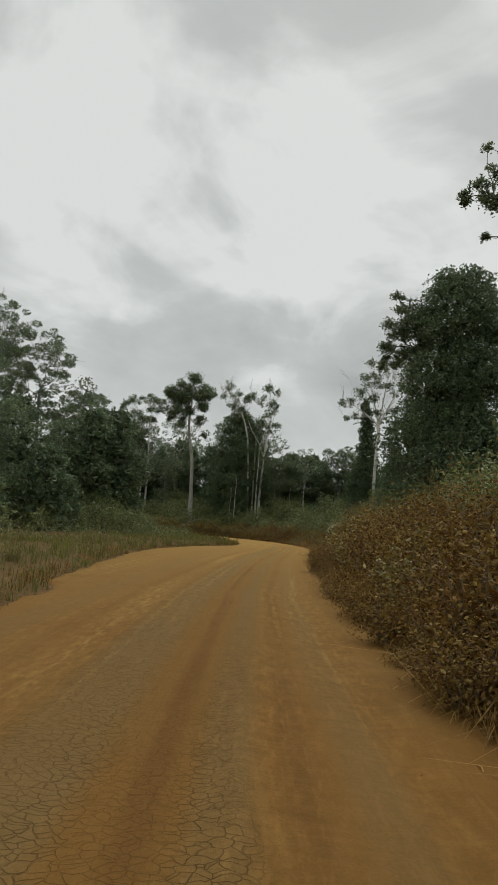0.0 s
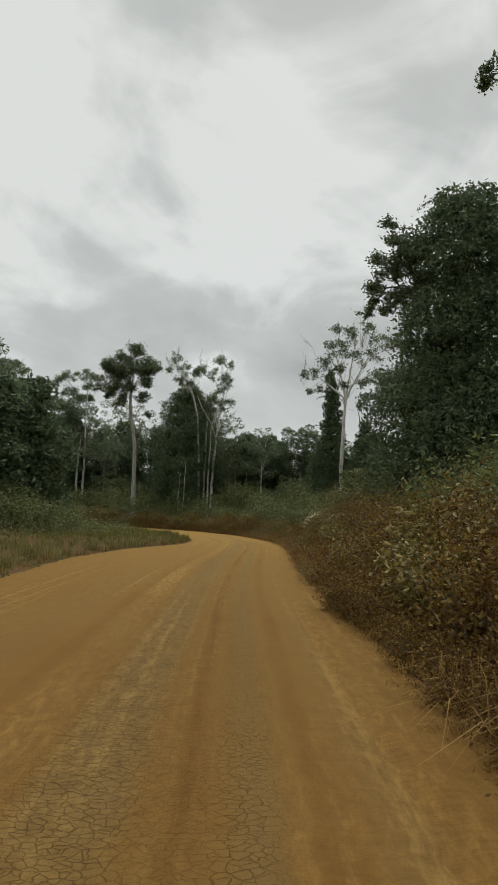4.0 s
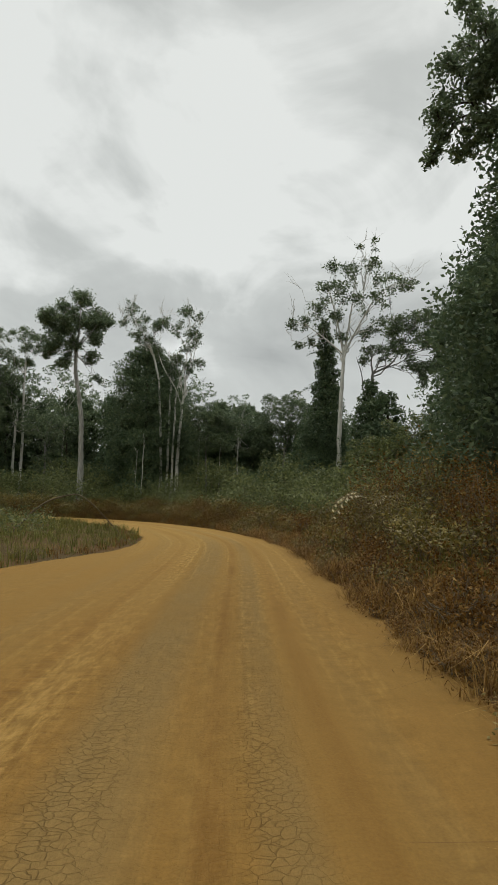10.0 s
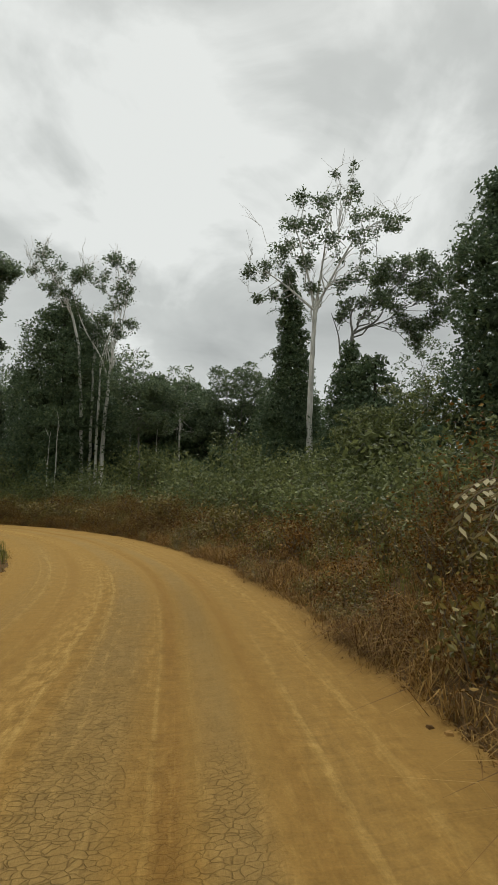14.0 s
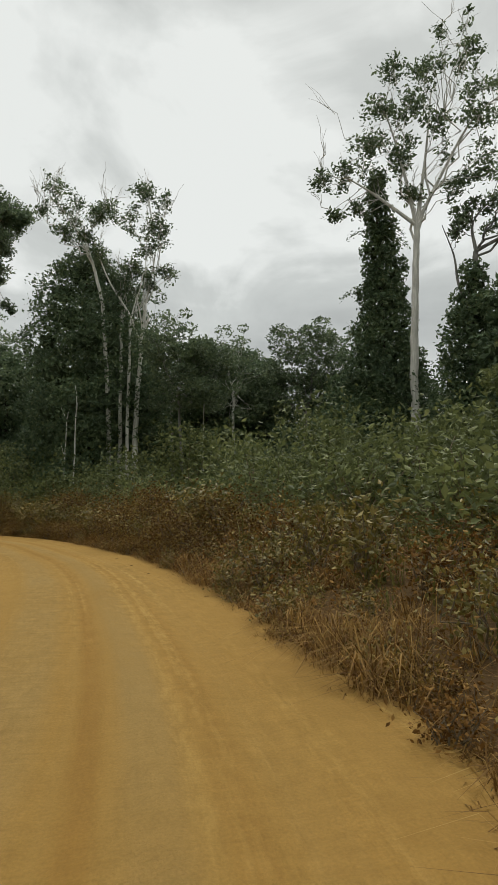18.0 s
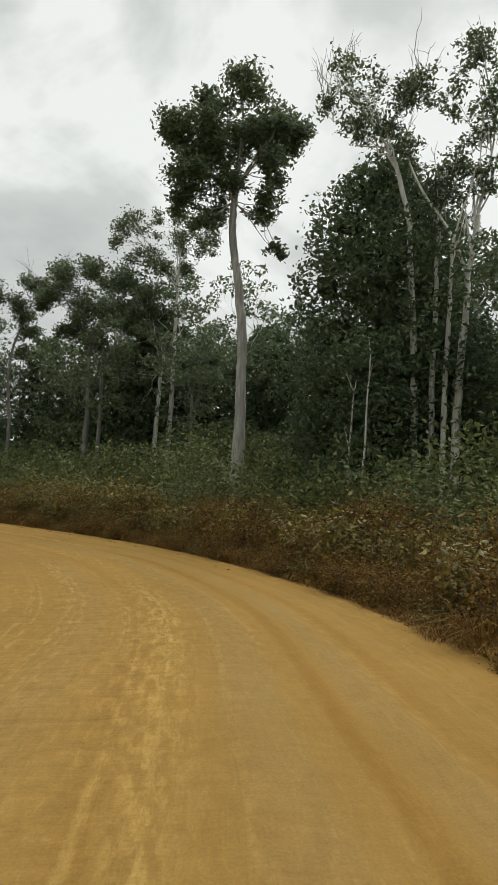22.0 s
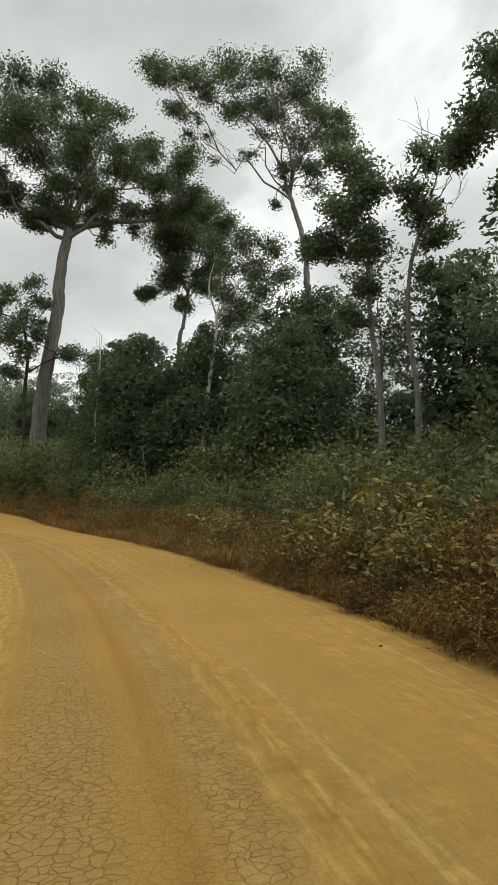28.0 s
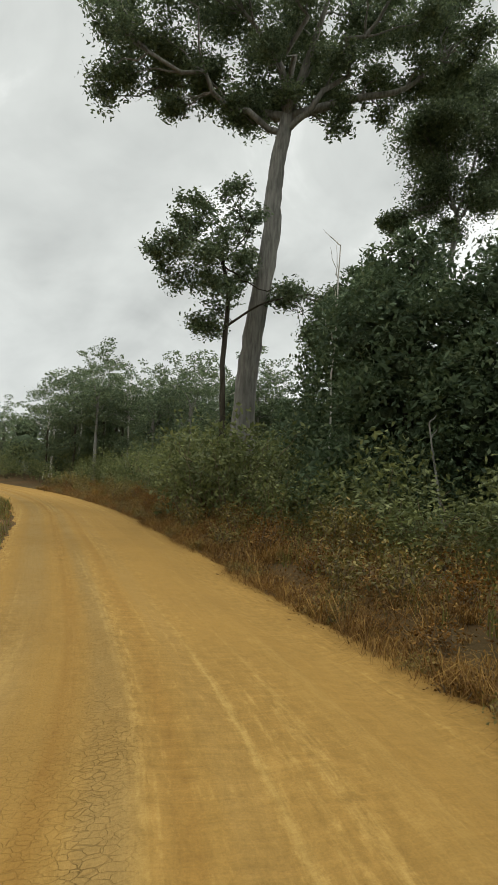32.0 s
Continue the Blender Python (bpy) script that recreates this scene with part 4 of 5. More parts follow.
clump_tree(45, "very tall tree with leafy limbs high over the verge", (14.0, 44.0), (0.926, -0.378), [(6.0, 10.0), (5.6, 18.0), (4.6, 24.0)], 0.4,
           [[(4.6, 24.0), (3.0, 25.6), (1.0, 26.9)], [(4.6, 24.0), (4.0, 27.0), (3.1, 29.2)]],
           [(-0.2, 26.7, 0.7), (0.8, 27.3, 0.8), (1.6, 26.2, 0.9), (1.3, 23.4, 0.5), (2.3, 27.4, 1.1), (3.2, 26.1, 1.2), (1.4, 30.0, 0.5), (3.1, 29.2, 1.2), (4.6, 27.8, 1.3), (5.4, 30.2, 1.4)], M_GREY, M_LEAF, 200, 0.26, 0.6)
build_tree(46, "broad leafy tree at the edge of the clearing", [foot_at(18.3, 80), (18.1, 80, 4), (17.8, 79.8, 6.2)], 0.2,
           [((16.6, 79.2, 5.8), (2.4, 2.4, 1.6), 26), ((19.6, 79.3, 7.2), (2.6, 2.6, 1.8), 28)], M_GREY, M_SHRUB, 0.75, 90, 0.25, 5, 0, 0.7)

# past the bend
clump_tree(51, "tree with a pale trunk and airy spreading crown", (-22.6, 123.6), (0.93, 0.367), [(0.5, 10.0), (0.4, 13.1), (0.3, 17.2), (0.2, 21.1)], 0.21,
           [[(0.2, 21.1), (-1.8, 22.7), (-3.7, 24.4)], [(0.2, 21.1), (0.2, 23.5), (-0.5, 26.3)], [(0.2, 21.1), (0.7, 23.5), (2.4, 25.8)]],
           [(-4.9, 25.1, 1.1), (-3.5, 26.1, 1.1), (-2.0, 26.4, 0.8), (-0.5, 26.7, 1.1), (1.3, 26.6, 1.1), (2.7, 26.2, 1.1), (3.3, 24.9, 0.7), (0.3, 24.7, 1.1), (-2.2, 23.6, 1.1), (-3.6, 23.2, 1.0), (2.1, 24.6, 0.9), (-1.0, 22.3, 0.9), (0.8, 22.3, 0.9), (-5.6, 24.1, 0.7)],
           M_PALE, M_LEAF, 190, 0.24, 0.5, 3, loose=1.15)
clump_tree(52, "broad forest tree with a wide rounded crown", (-28.1, 120.5), (0.858, 0.514), [(-0.1, 8.5), (-0.3, 11.5), (-0.4, 14.5)], 0.24, [[(-0.4, 14.5), (-2.1, 17.1), (-3.4, 19.0)], [(-0.4, 14.5), (1.2, 17.7), (2.6, 19.8)]],
           [(-2.7, 20.2, 1.5), (-0.6, 21.2, 1.5), (1.8, 20.5, 1.5), (3.7, 19.8, 1.2), (-4.1, 18.5, 1.3), (-1.4, 17.9, 1.6), (1.2, 17.7, 1.6), (3.1, 17.5, 1.5), (-4.7, 17.3, 0.9), (-2.3, 15.5, 1.3), (0.0, 14.9, 1.3), (4.5, 18.7, 0.9)], M_GREY, M_LEAF, 330, 0.25, 0.6, 1, loose=1.2)
clump_tree(53, "upright forest tree with a narrow leafy crown", (-38.3, 121.6), (0.75, 0.661), [(-0.7, 7.5), (-1.2, 11.3), (-1.4, 14.9), (-1.3, 17.6)], 0.17, [[(-1.4, 15.5), (-2.4, 18.0), (-2.5, 20.6)]],
           [(-2.4, 21.1, 1.3), (-1.2, 19.4, 1.4), (-2.9, 18.3, 1.4), (-3.8, 16.3, 1.3), (-1.4, 16.2, 1.3), (-1.5, 13.9, 1.0), (-4.4, 16.3, 0.8), (-2.2, 12.2, 0.9)], M_GREY, M_LEAF, 380, 0.25, 0.8, 3, loose=1.2)
clump_tree(54, "slim forest tree with a tall leafy crown", (-38.0, 122.2), (0.75, 0.661), [(0.6, 7.6), (0.1, 11.5), (0.3, 15.1), (1.1, 17.9)], 0.16, [[(1.1, 17.9), (1.5, 19.4), (1.9, 20.8)]],
           [(0.1, 19.1, 1.2), (1.7, 16.6, 1.1), (2.2, 21.3, 1.1), (1.1, 17.9, 1.1), (1.3, 14.3, 0.9), (1.1, 21.6, 0.9)], M_GREY, M_LEAF, 270, 0.25, 0.8, 8, loose=1.2)
clump_tree(55, "leaning flat-topped tree with a bare curved trunk", (-52.3, 127.9), (0.703, 0.711), [(0.4, 16.6), (0.2, 19.6), (0.0, 22.3), (-0.6, 24.6), (-1.3, 26.7)], 0.30,
           [[(-1.3, 26.7), (-2.4, 29.9), (-4.1, 32.7), (-5.8, 34.3), (-8.3, 36.0)], [(-1.3, 26.7), (-1.2, 29.7), (-2.5, 33.8), (-3.3, 36.4)], [(-1.3, 26.7), (-0.5, 30.0), (1.5, 32.3)]],
           [(-11.4, 37.0, 1.6), (-9.3, 37.6, 1.7), (-6.7, 37.6, 1.9), (-4.1, 36.9, 1.9), (-1.7, 36.0, 1.9), (0.7, 33.7, 1.8), (2.2, 31.3, 1.5), (-0.5, 31.3, 1.4), (-3.3, 33.9, 1.4), (-10.5, 34.1, 1.0), (-5.8, 34.3, 1.3), (0.7, 28.6, 1.2), (-1.6, 28.5, 0.9),
            (-2.4, 26.0, 0.6), (-12.9, 38.2, 1.3), (-0.1, 36.6, 1.6), (-8.3, 32.6, 0.7), (2.8, 32.9, 1.1)], M_GREY, M_LEAF, 330, 0.21, 0.5, 0, flat=0.55, loose=1.35)
clump_tree(56, "round-crowned tree with a slender leaning pale trunk", (-56.6, 121.7), (0.573, 0.82), [(0.0, 7.3), (0.2, 10.6), (0.6, 13.9), (0.7, 16.2)], 0.2,
           [[(0.7, 16.2), (0.0, 18.8), (0.7, 21.9)], [(0.7, 16.2), (1.9, 18.4), (4.0, 20.7)], [(0.7, 16.2), (2.6, 17.7), (4.4, 18.8)]],
           [(2.5, 22.6, 1.4), (4.7, 21.8, 1.4), (6.0, 19.9, 1.1), (4.4, 18.8, 1.2), (1.8, 20.3, 1.4), (3.0, 17.3, 1.1), (4.4, 16.5, 0.7), (1.2, 18.1, 1.0), (1.4, 16.2, 0.8), (-0.3, 15.4, 0.6), (1.1, 13.2, 0.5), (3.5, 20.5, 1.2), (0.3, 22.7, 1.2)],
           M_PALE, M_LEAF, 310, 0.21, 0.6, loose=1.3)
clump_tree(57, "dense low-hung tree beside a slender pale trunk", (-77.5, 132.2), (0.527, 0.85), [(-0.5, 19.4), (-0.1, 22.1), (0.3, 26.1)], 0.3, [[(0.3, 26.1), (-1.0, 30.0), (-1.6, 33.5)], [(0.3, 26.1), (1.6, 30.5), (2.2, 35.0)]],
           [(-0.9, 35.4, 2.4), (2.1, 36.7, 2.4), (-2.6, 32.9, 2.4), (1.0, 32.3, 2.8), (-1.9, 28.5, 2.3), (1.7, 27.6, 2.3), (-4.2, 26.0, 1.3), (0.0, 24.8, 1.4), (4.2, 34.5, 2.0), (3.7, 30.4, 2.0), (-5.1, 25.4, 0.8)], M_GREY, M_LEAF, 330, 0.28, 0.7, loose=1.25)
clump_tree(58, "giant forest tree with a thick grey trunk and a vast crown", (-74.5, 116.2), (0.315, 0.949), [(-1.2, 7.7), (-0.9, 13.0), (-0.1, 19.6), (0.0, 24.2), (0.6, 28.1)], 0.78,
           [[(0.6, 28.1), (-2.6, 29.1), (-6.1, 31.0), (-9.0, 31.5)], [(0.6, 28.1), (-0.3, 31.7), (-4.0, 35.8)], [(0.6, 28.1), (2.1, 32.9), (3.4, 37.3)], [(0.6, 28.1), (4.8, 29.5), (8.4, 30.4), (11.5, 33.6)]],
           [(-11.3, 37.5, 2.2), (-10.6, 34.0, 1.9), (-11.1, 30.8, 1.7), (-7.6, 32.1, 2.1), (-6.9, 35.8, 2.4), (-4.7, 39.4, 2.5), (-1.8, 40.8, 2.3), (0.8, 39.3, 2.3), (-3.0, 35.9, 2.5), (1.0, 35.6, 2.3), (3.4, 39.2, 1.9), (5.0, 36.1, 2.2), (7.6, 37.9, 2.0),
            (8.3, 34.1, 2.0), (11.4, 36.4, 2.2), (12.6, 33.7, 1.7), (-0.9, 32.3, 2.1), (3.2, 32.1, 1.9), (-4.7, 30.4, 1.8), (-2.4, 28.7, 1.6), (4.3, 29.0, 1.1), (6.3, 31.0, 1.4), (9.9, 31.9, 1.4), (-6.9, 28.9, 1.1), (0.3, 29.7, 1.4)],
           M_GREY, M_LEAF, 300, 0.29, 0.6, loose=1.25)
clump_tree(59, "leafy understorey tree at the foot of a giant trunk", (-73.5, 112.4), (0.251, 0.968), [(0.9, 6.9), (0.7, 11.1), (0.8, 14.8), (0.2, 17.6)], 0.2, [[(0.8, 13.0), (3.0, 14.5), (5.8, 15.2)], [(0.2, 17.6), (-1.2, 18.0), (-2.8, 18.2)]],
           [(-1.1, 20.3, 1.3), (0.9, 21.1, 1.1), (-2.8, 17.5, 1.5), (-0.1, 18.1, 1.6), (1.6, 19.7, 1.1), (0.5, 15.3, 1.4), (-0.3, 12.9, 1.1), (1.8, 16.8, 1.1), (4.6, 15.7, 1.3), (6.6, 14.9, 1.3), (6.2, 12.9, 1.1), (-2.0, 19.3, 0.9), (-3.8, 17.2, 0.8)], M_BROWN, M_LEAF, 260, 0.26, 0.6, loose=1.15)
draped(60, "rounded thicket tree buried under creepers", foot_at(-63.0, 119.4), [(0, 4.6, 0, 0), (5, 4.4, 0, 0), (9, 3.6, 0, 0), (12, 2.4, 0, 0), (13.2, 1.2, 0, 0)], 16, 0.28, spikes=12, thick=1.4)
draped(61, "rounded mass of creepers over a forest tree", foot_at(-52.0, 127.4), [(0, 6.0, 0, 0), (6, 5.6, 0, 0), (11, 4.6, 0.4, 0), (14.5, 3.0, 1.2, 0), (16.0, 1.3, 1.6, 0)], 16, 0.28, spikes=14, thick=1.4)
draped(64, "rounded mound of creepers over low trees", foot_at(-58.6, 122.6), [(0, 4.6, 0, 0), (5, 4.6, 0, 0), (9.5, 3.8, 0, 0), (12.2, 2.4, 0.4, 0), (13.4, 1.2, 0.4, 0)], 16, 0.28, spikes=12, thick=1.3)
draped(65, "low rounded mound of creepers behind the verge", foot_at(-46.8, 121.4), [(0, 4.6, 0, 0), (4, 4.4, 0, 0), (8, 3.6, 0, 0), (10.6, 2.2, 0, 0), (11.6, 1.0, 0, 0)], 16, 0.28, spikes=10, thick=1.3)
draped(62, "creeper-covered tree mound behind the verge", foot_at(-68.4, 120.4), [(0, 4.8, 0, 0), (6, 4.6, 0, 0), (10, 3.8, 0, 0), (12.6, 2.4, 0, 0), (14.0, 1.1, 0, 0)], 16, 0.28, spikes=12, thick=1.4)


def dead_tree(seed, label, foot, high, spread_by, n, bark, lean=(0, 0)):
    """A leafless tree: trunk and a few thin boughs."""
    rng = np.random.default_rng(seed)
    root = new("dead_tree")
    root.location = foot
    top = np.array([lean[0], lean[1], high])
    line = bend((0, 0, -0.2), top, 9, 0.0, rng, 0.004)
    part("trunk", mesh_of("trunk", *tube(line, np.linspace(0.065, 0.03, 9), 8), bark, True), root)
    for _ in range(n):
        k = rng.integers(5, 9)
        e = line[k] + [*(rng.normal(size=2) * spread_by * 0.5), rng.uniform(0.5, 1.2) * spread_by * 1.8]
        part("bough", mesh_of("bough", *tube(bend(line[k], e, 7, -0.05, rng, 0.03), np.linspace(0.035, 0.01, 7), 5), bark, True), root)
    return tagged(root, label, "dead tree")


dead_tree(81, "bare dead sapling with pale twisted twigs above the creepers", foot_at(-65.2, 116.4), 14.0, 0.9, 7, M_PALE, (-0.4, 0.5))
dead_tree(82, "broken pale dead trunk leaning out of the bushes", foot_at(-57.5, 117.7), 4.4, 0.3, 2, M_GREY, (-0.5, -0.5))
for seed, x, y, h in ((83, -3.6, 104.8, 8.6), (84, -4.4, 105.6, 7.0), (85, 5.6, 104.0, 8.4)):
    dead_tree(seed, "thin pale sapling pole with hardly any twigs", foot_at(x, y), h, 0.4, 3, M_PALE, (0.15, 0.1))

# inside of the bend, on the other side
for seed, x, y, hgt, r, wide in ((71, -27.0, 74, 24.5, 0.28, 3.9), (72, -31.5, 70, 27.0, 0.3, 3.9), (73, -22.0, 78, 17.5, 0.2, 2.8)):
    build_tree(seed, "tall forest tree with an open, layered crown", [foot_at(x, y), (x + 0.3, y, hgt * 0.35), (x, y, hgt * 0.66)], r,
               [((x, y, hgt * 0.82), (wide, wide, hgt * 0.17), 54), ((x + 1, y, hgt * 0.58), (wide * 0.7, wide * 0.7, 1.6), 16)], M_GREY, M_LEAF, 0.7, 76, 0.27, 6, 3, 0.6)


# ---- forest behind: some kinds of tree, each standing many times ----
def forest_kind(seed, height, wide, bark, clumps, per, spars, low):
    h = height
    return build_tree(seed, "forest tree in the dense wall of woods", [(0, 0, -0.2), (0.2, 0.1, h * 0.3), (0.0, 0.2, h * 0.6)], 0.010 * h + 0.04,
                      [((0, 0, h * 0.76), (wide, wide, h * 0.22), clumps), ((0.3, 0, h * low), (wide * 0.8, wide * 0.8, h * 0.13), clumps // 2)], bark, M_LEAF, 1.0, int(per * 1.5), 0.30, 6, spars, 0.7,
                      name="forest_tree", group="forest wall", split=False)


KINDS = [forest_kind(101, 15, 3.2, M_GREY, 30, 46, 0, 0.42), forest_kind(102, 18, 3.6, M_PALE, 32, 46, 2, 0.5), forest_kind(103, 13, 3.8, M_BROWN, 34, 46, 0, 0.36),
         forest_kind(104, 19, 3.3, M_GREY, 30, 44, 3, 0.5), forest_kind(105, 11, 3.2, M_BROWN, 28, 48, 0, 0.36)]
MOUNDS = [draped(110, "dark mound of climbers over low trees", (0, 0, 0), [(0, 3.6, 0, 0), (3, 3.7, 0, 0), (7, 3.2, 0.2, 0), (9.6, 2.0, 0.2, 0), (10.8, 1.0, 0.1, 0)], 5.2, 0.44, name="creeper_mound", group="forest wall"),
          draped(111, "dark thicket of trees hung with climbers", (0, 0, 0), [(0, 3.4, 0, 0), (4, 3.4, 0.4, 0.2), (9, 3.0, -0.3, 0), (12.4, 2.2, 0.5, 0.3), (14.4, 0.9, 0.2, 0)], 5.2, 0.44, name="creeper_mound", group="forest wall"),
          draped(112, "low dark thicket hung with climbers", (0, 0, 0), [(0, 3.4, 0, 0), (2, 3.6, 0, 0.3), (4.8, 3.0, 0.5, 0), (7.0, 1.4, 0.4, 0.2)], 5.2, 0.44, name="creeper_mound", group="forest wall")]


def placed(x, y, size, turn, tall):
    return pose(x, y, gz1(x, y) - 0.15, 0, 0, turn) @ Matrix.Diagonal((size, size, size * tall, 1))


used_protos = set()


def stand(proto, m):
    if proto not in used_protos:
        used_protos.add(proto)
        proto.matrix_basis = m
        return proto
    c = copy_thing(proto, m)
    c.matrix_basis = m
    return c


class Beside:
    """Places beside a road edge: metres along it and out from it."""

    def __init__(self, line, side):
        self.line, self.side = line, side
        self.run = np.concatenate([[0], np.cumsum(np.linalg.norm(np.diff(line, axis=0), axis=1))])
        self.length = float(self.run[-1])

    def at(self, s):
        return np.array([np.interp(s, self.run, self.line[:, k]) for k in (0, 1)])

    def place(self, s, d):
        g = self.at(s + 0.5) - self.at(s - 0.5)
        g = g / np.linalg.norm(g)
        p = self.at(s)
        return p[0] + self.side * g[1] * d, p[1] - self.side * g[0] * d

    def row(self, rng, d0, step, jitter, least, start=0.0, stop=None):
        s = start + rng.uniform(0, step)
        while s < (stop or self.length):
            x, y = self.place(s, d0 + rng.uniform(-1, 1) * jitter)
            dd, side = off_road(x, y)
            if side[0] * self.side > 0 and dd[0] > least:
                yield x, y
            s += step * rng.uniform(0.75, 1.3)


OUTER = Beside(LINE_R[(LINE_R[:, 1] > 20) & (LINE_R[:, 0] > -125)], 1)
KEEP_CLEAR = [(-74.5, 116.2, 4), (-22.6, 123.6, 2), (-11.7, 111.7, 2.5), (-0.5, 107.2, 3.5), (17.6, 95.4, 2.5), (20.3, 92.4, 2.5), (-19.3, 117, 2), (-28, 120.5, 2), (-38, 120.8, 2), (-37.5, 122, 2.5),
              (-52.2, 128.6, 2), (-54.2, 120.6, 3), (-72, 114.4, 4), (-70, 112, 4), (-57, 118, 3), (15.5, 54, 5), (-10.5, 109, 2), (0.5, 104, 3), (17.2, 92, 3)]


def clear(x, y, more=0.0):
    return all((x - a) ** 2 + (y - b) ** 2 > (r + more) ** 2 for a, b, r in KEEP_CLEAR)


rng = np.random.default_rng(7)


def stature(x):
    """How tall the woods grow along the road: lower across the first clearing and past the giant tree."""
    return 0.76 if x > 5 else (0.72 if x < -43 else 1.1)


for d0, step, kinds, lo, hi in ((17, 5.5, MOUNDS[2:], 0.6, 0.9), (22, 4.4, MOUNDS, 0.8, 1.1), (26, 6.5, KINDS[:4], 0.9, 1.1), (31, 6.0, MOUNDS[:2], 0.9, 1.1), (36, 7.0, KINDS[:4], 0.95, 1.2), (44, 9.0, KINDS[:4], 1.0, 1.2)):
    for x, y in OUTER.row(rng, d0, step, 2.5, d0 * 0.75):
        if clear(x, y, 0.5):
            stand(kinds[rng.integers(len(kinds))], placed(x, y, stature(x) * rng.uniform(lo, hi), rng.uniform(0, 360), rng.uniform(0.9, 1.15)))
for x, y, size in ((-41.5, 129.0, 0.9), (-65.0, 131.5, 1.0), (-69.0, 134.0, 1.1), (-61.0, 129.0, 0.95), (-56.5, 131.0, 0.95), (-43.5, 126.5, 0.9), (3.5, 110.5, 0.85), (8.5, 109.0, 0.75), (-15.5, 121.5, 1.0), (-23, 123.5, 1.1), (-25.5, 127, 1.15), (-31.5, 124.5, 1.1), (-20.5, 128, 1.1), (-17.5, 117.0, 0.85), (-25.8, 118.6, 0.85)):
    stand(KINDS[rng.integers(4)], placed(x, y, size, rng.uniform(0, 360), 1.05))
for x0, x1, y0, y1, n, kinds in ((-50, -20, 30, 86, 34, KINDS), (-40, -15, 36, 84, 20, MOUNDS)):
    for _ in range(n):
        x, y = rng.uniform(x0, x1), rng.uniform(y0, y1)
        dd, side = off_road(x, y)
        if dd[0] > 11 and y < 90 + (x + 20) * 0.1:
            stand(kinds[rng.integers(len(kinds))], placed(x, y, rng.uniform(0.7, 1.05), rng.uniform(0, 360), rng.uniform(0.85, 1.15)))
for x, y, size in ((4.6, 114.5, 0.85), (7.0, 118.0, 0.95), (2.4, 118.5, 0.95), (9.4, 113.0, 0.9), (12.6, 115.5, 0.85), (6.4, 111.5, 0.92), (16.5, 114.5, 0.75), (20.5, 109.0, 0.62), (11.0, 119.0, 0.95)):
    stand(MOUNDS[int(x > 5)], placed(x, y, size, rng.uniform(0, 360), 1.0))
# tall trees where the road climbs away
for x0, x1, y0, y1, n in ((-152, -108, 109, 134, 34), (-150, -118, 66, 86, 16)):
    for _ in range(n):
        x, y = rng.uniform(x0, x1), rng.uniform(y0, y1)
        if off_road(x, y)[0][0] < 6:
            continue
        k = KINDS[:4] + MOUNDS[:2]
        stand(k[rng.integers(len(k))], placed(x, y, rng.uniform(0.75, 1.05), rng.uniform(0, 360), rng.uniform(0.9, 1.1)))
for _ in range(16):
    x, y = rng.uniform(-150, -112), rng.uniform(98, 116)
    if off_road(x, y)[0][0] > 5:
        stand(KINDS[rng.integers(4)], placed(x, y, rng.uniform(0.8, 1.15), rng.uniform(0, 360), 1.0))
for _ in range(46):
    x, y = rng.uniform(-215, -100), rng.uniform(62, 140)
    dd, side = off_road(x, y)
    if dd[0] > 5:
        stand(KINDS[rng.integers(len(KINDS))], placed(x, y, rng.uniform(0.75, 1.05), rng.uniform(0, 360), rng.uniform(0.9, 1.1)))


def far_woods(seed):
    """The forest that closes the distance all round: billows of canopy on a wide ring."""
    rng = np.random.default_rng(seed)
    lobes = []
    for ring, n in ((100, 100), (122, 110)):
        for k in range(n):
            a = (k + rng.uniform(-0.4, 0.4)) * 6.28318 / n
            x, y = -30 + ring * 1.25 * math.cos(a), 62 + ring * math.sin(a)
            dd, _ = off_road(x, y)
            if dd[0] < (52 if x > -135 else 9):
                continue
            z, top = gz1(x, y), rng.uniform(8, 13)
            for f in (0.12, 0.45, 0.8):
                r = rng.uniform(3.4, 5.6) * (1.1 - 0.35 * f)
                lobes.append((x + rng.normal() * 2, y + rng.normal() * 2, z + f * top, r, r * 0.8))
    lobes = np.array(lobes)
    # dark filler balls give the distant canopy its shaded depth
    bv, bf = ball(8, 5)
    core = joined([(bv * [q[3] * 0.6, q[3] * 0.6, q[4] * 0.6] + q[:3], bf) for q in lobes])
    tagged(new("far_canopy_shade", mesh_of("far_canopy_shade", *core, M_SHADE, True)), "dark balls standing in for the shade inside the distant forest", "forest", kind="stuff")
    tagged(new("far_woods", mesh_of("far_woods", *billow_leaves(rng, lobes, 1.2, 0.75), M_LEAF)), "distant rainforest canopy closing the view", "forest", kind="stuff")


far_woods(120)


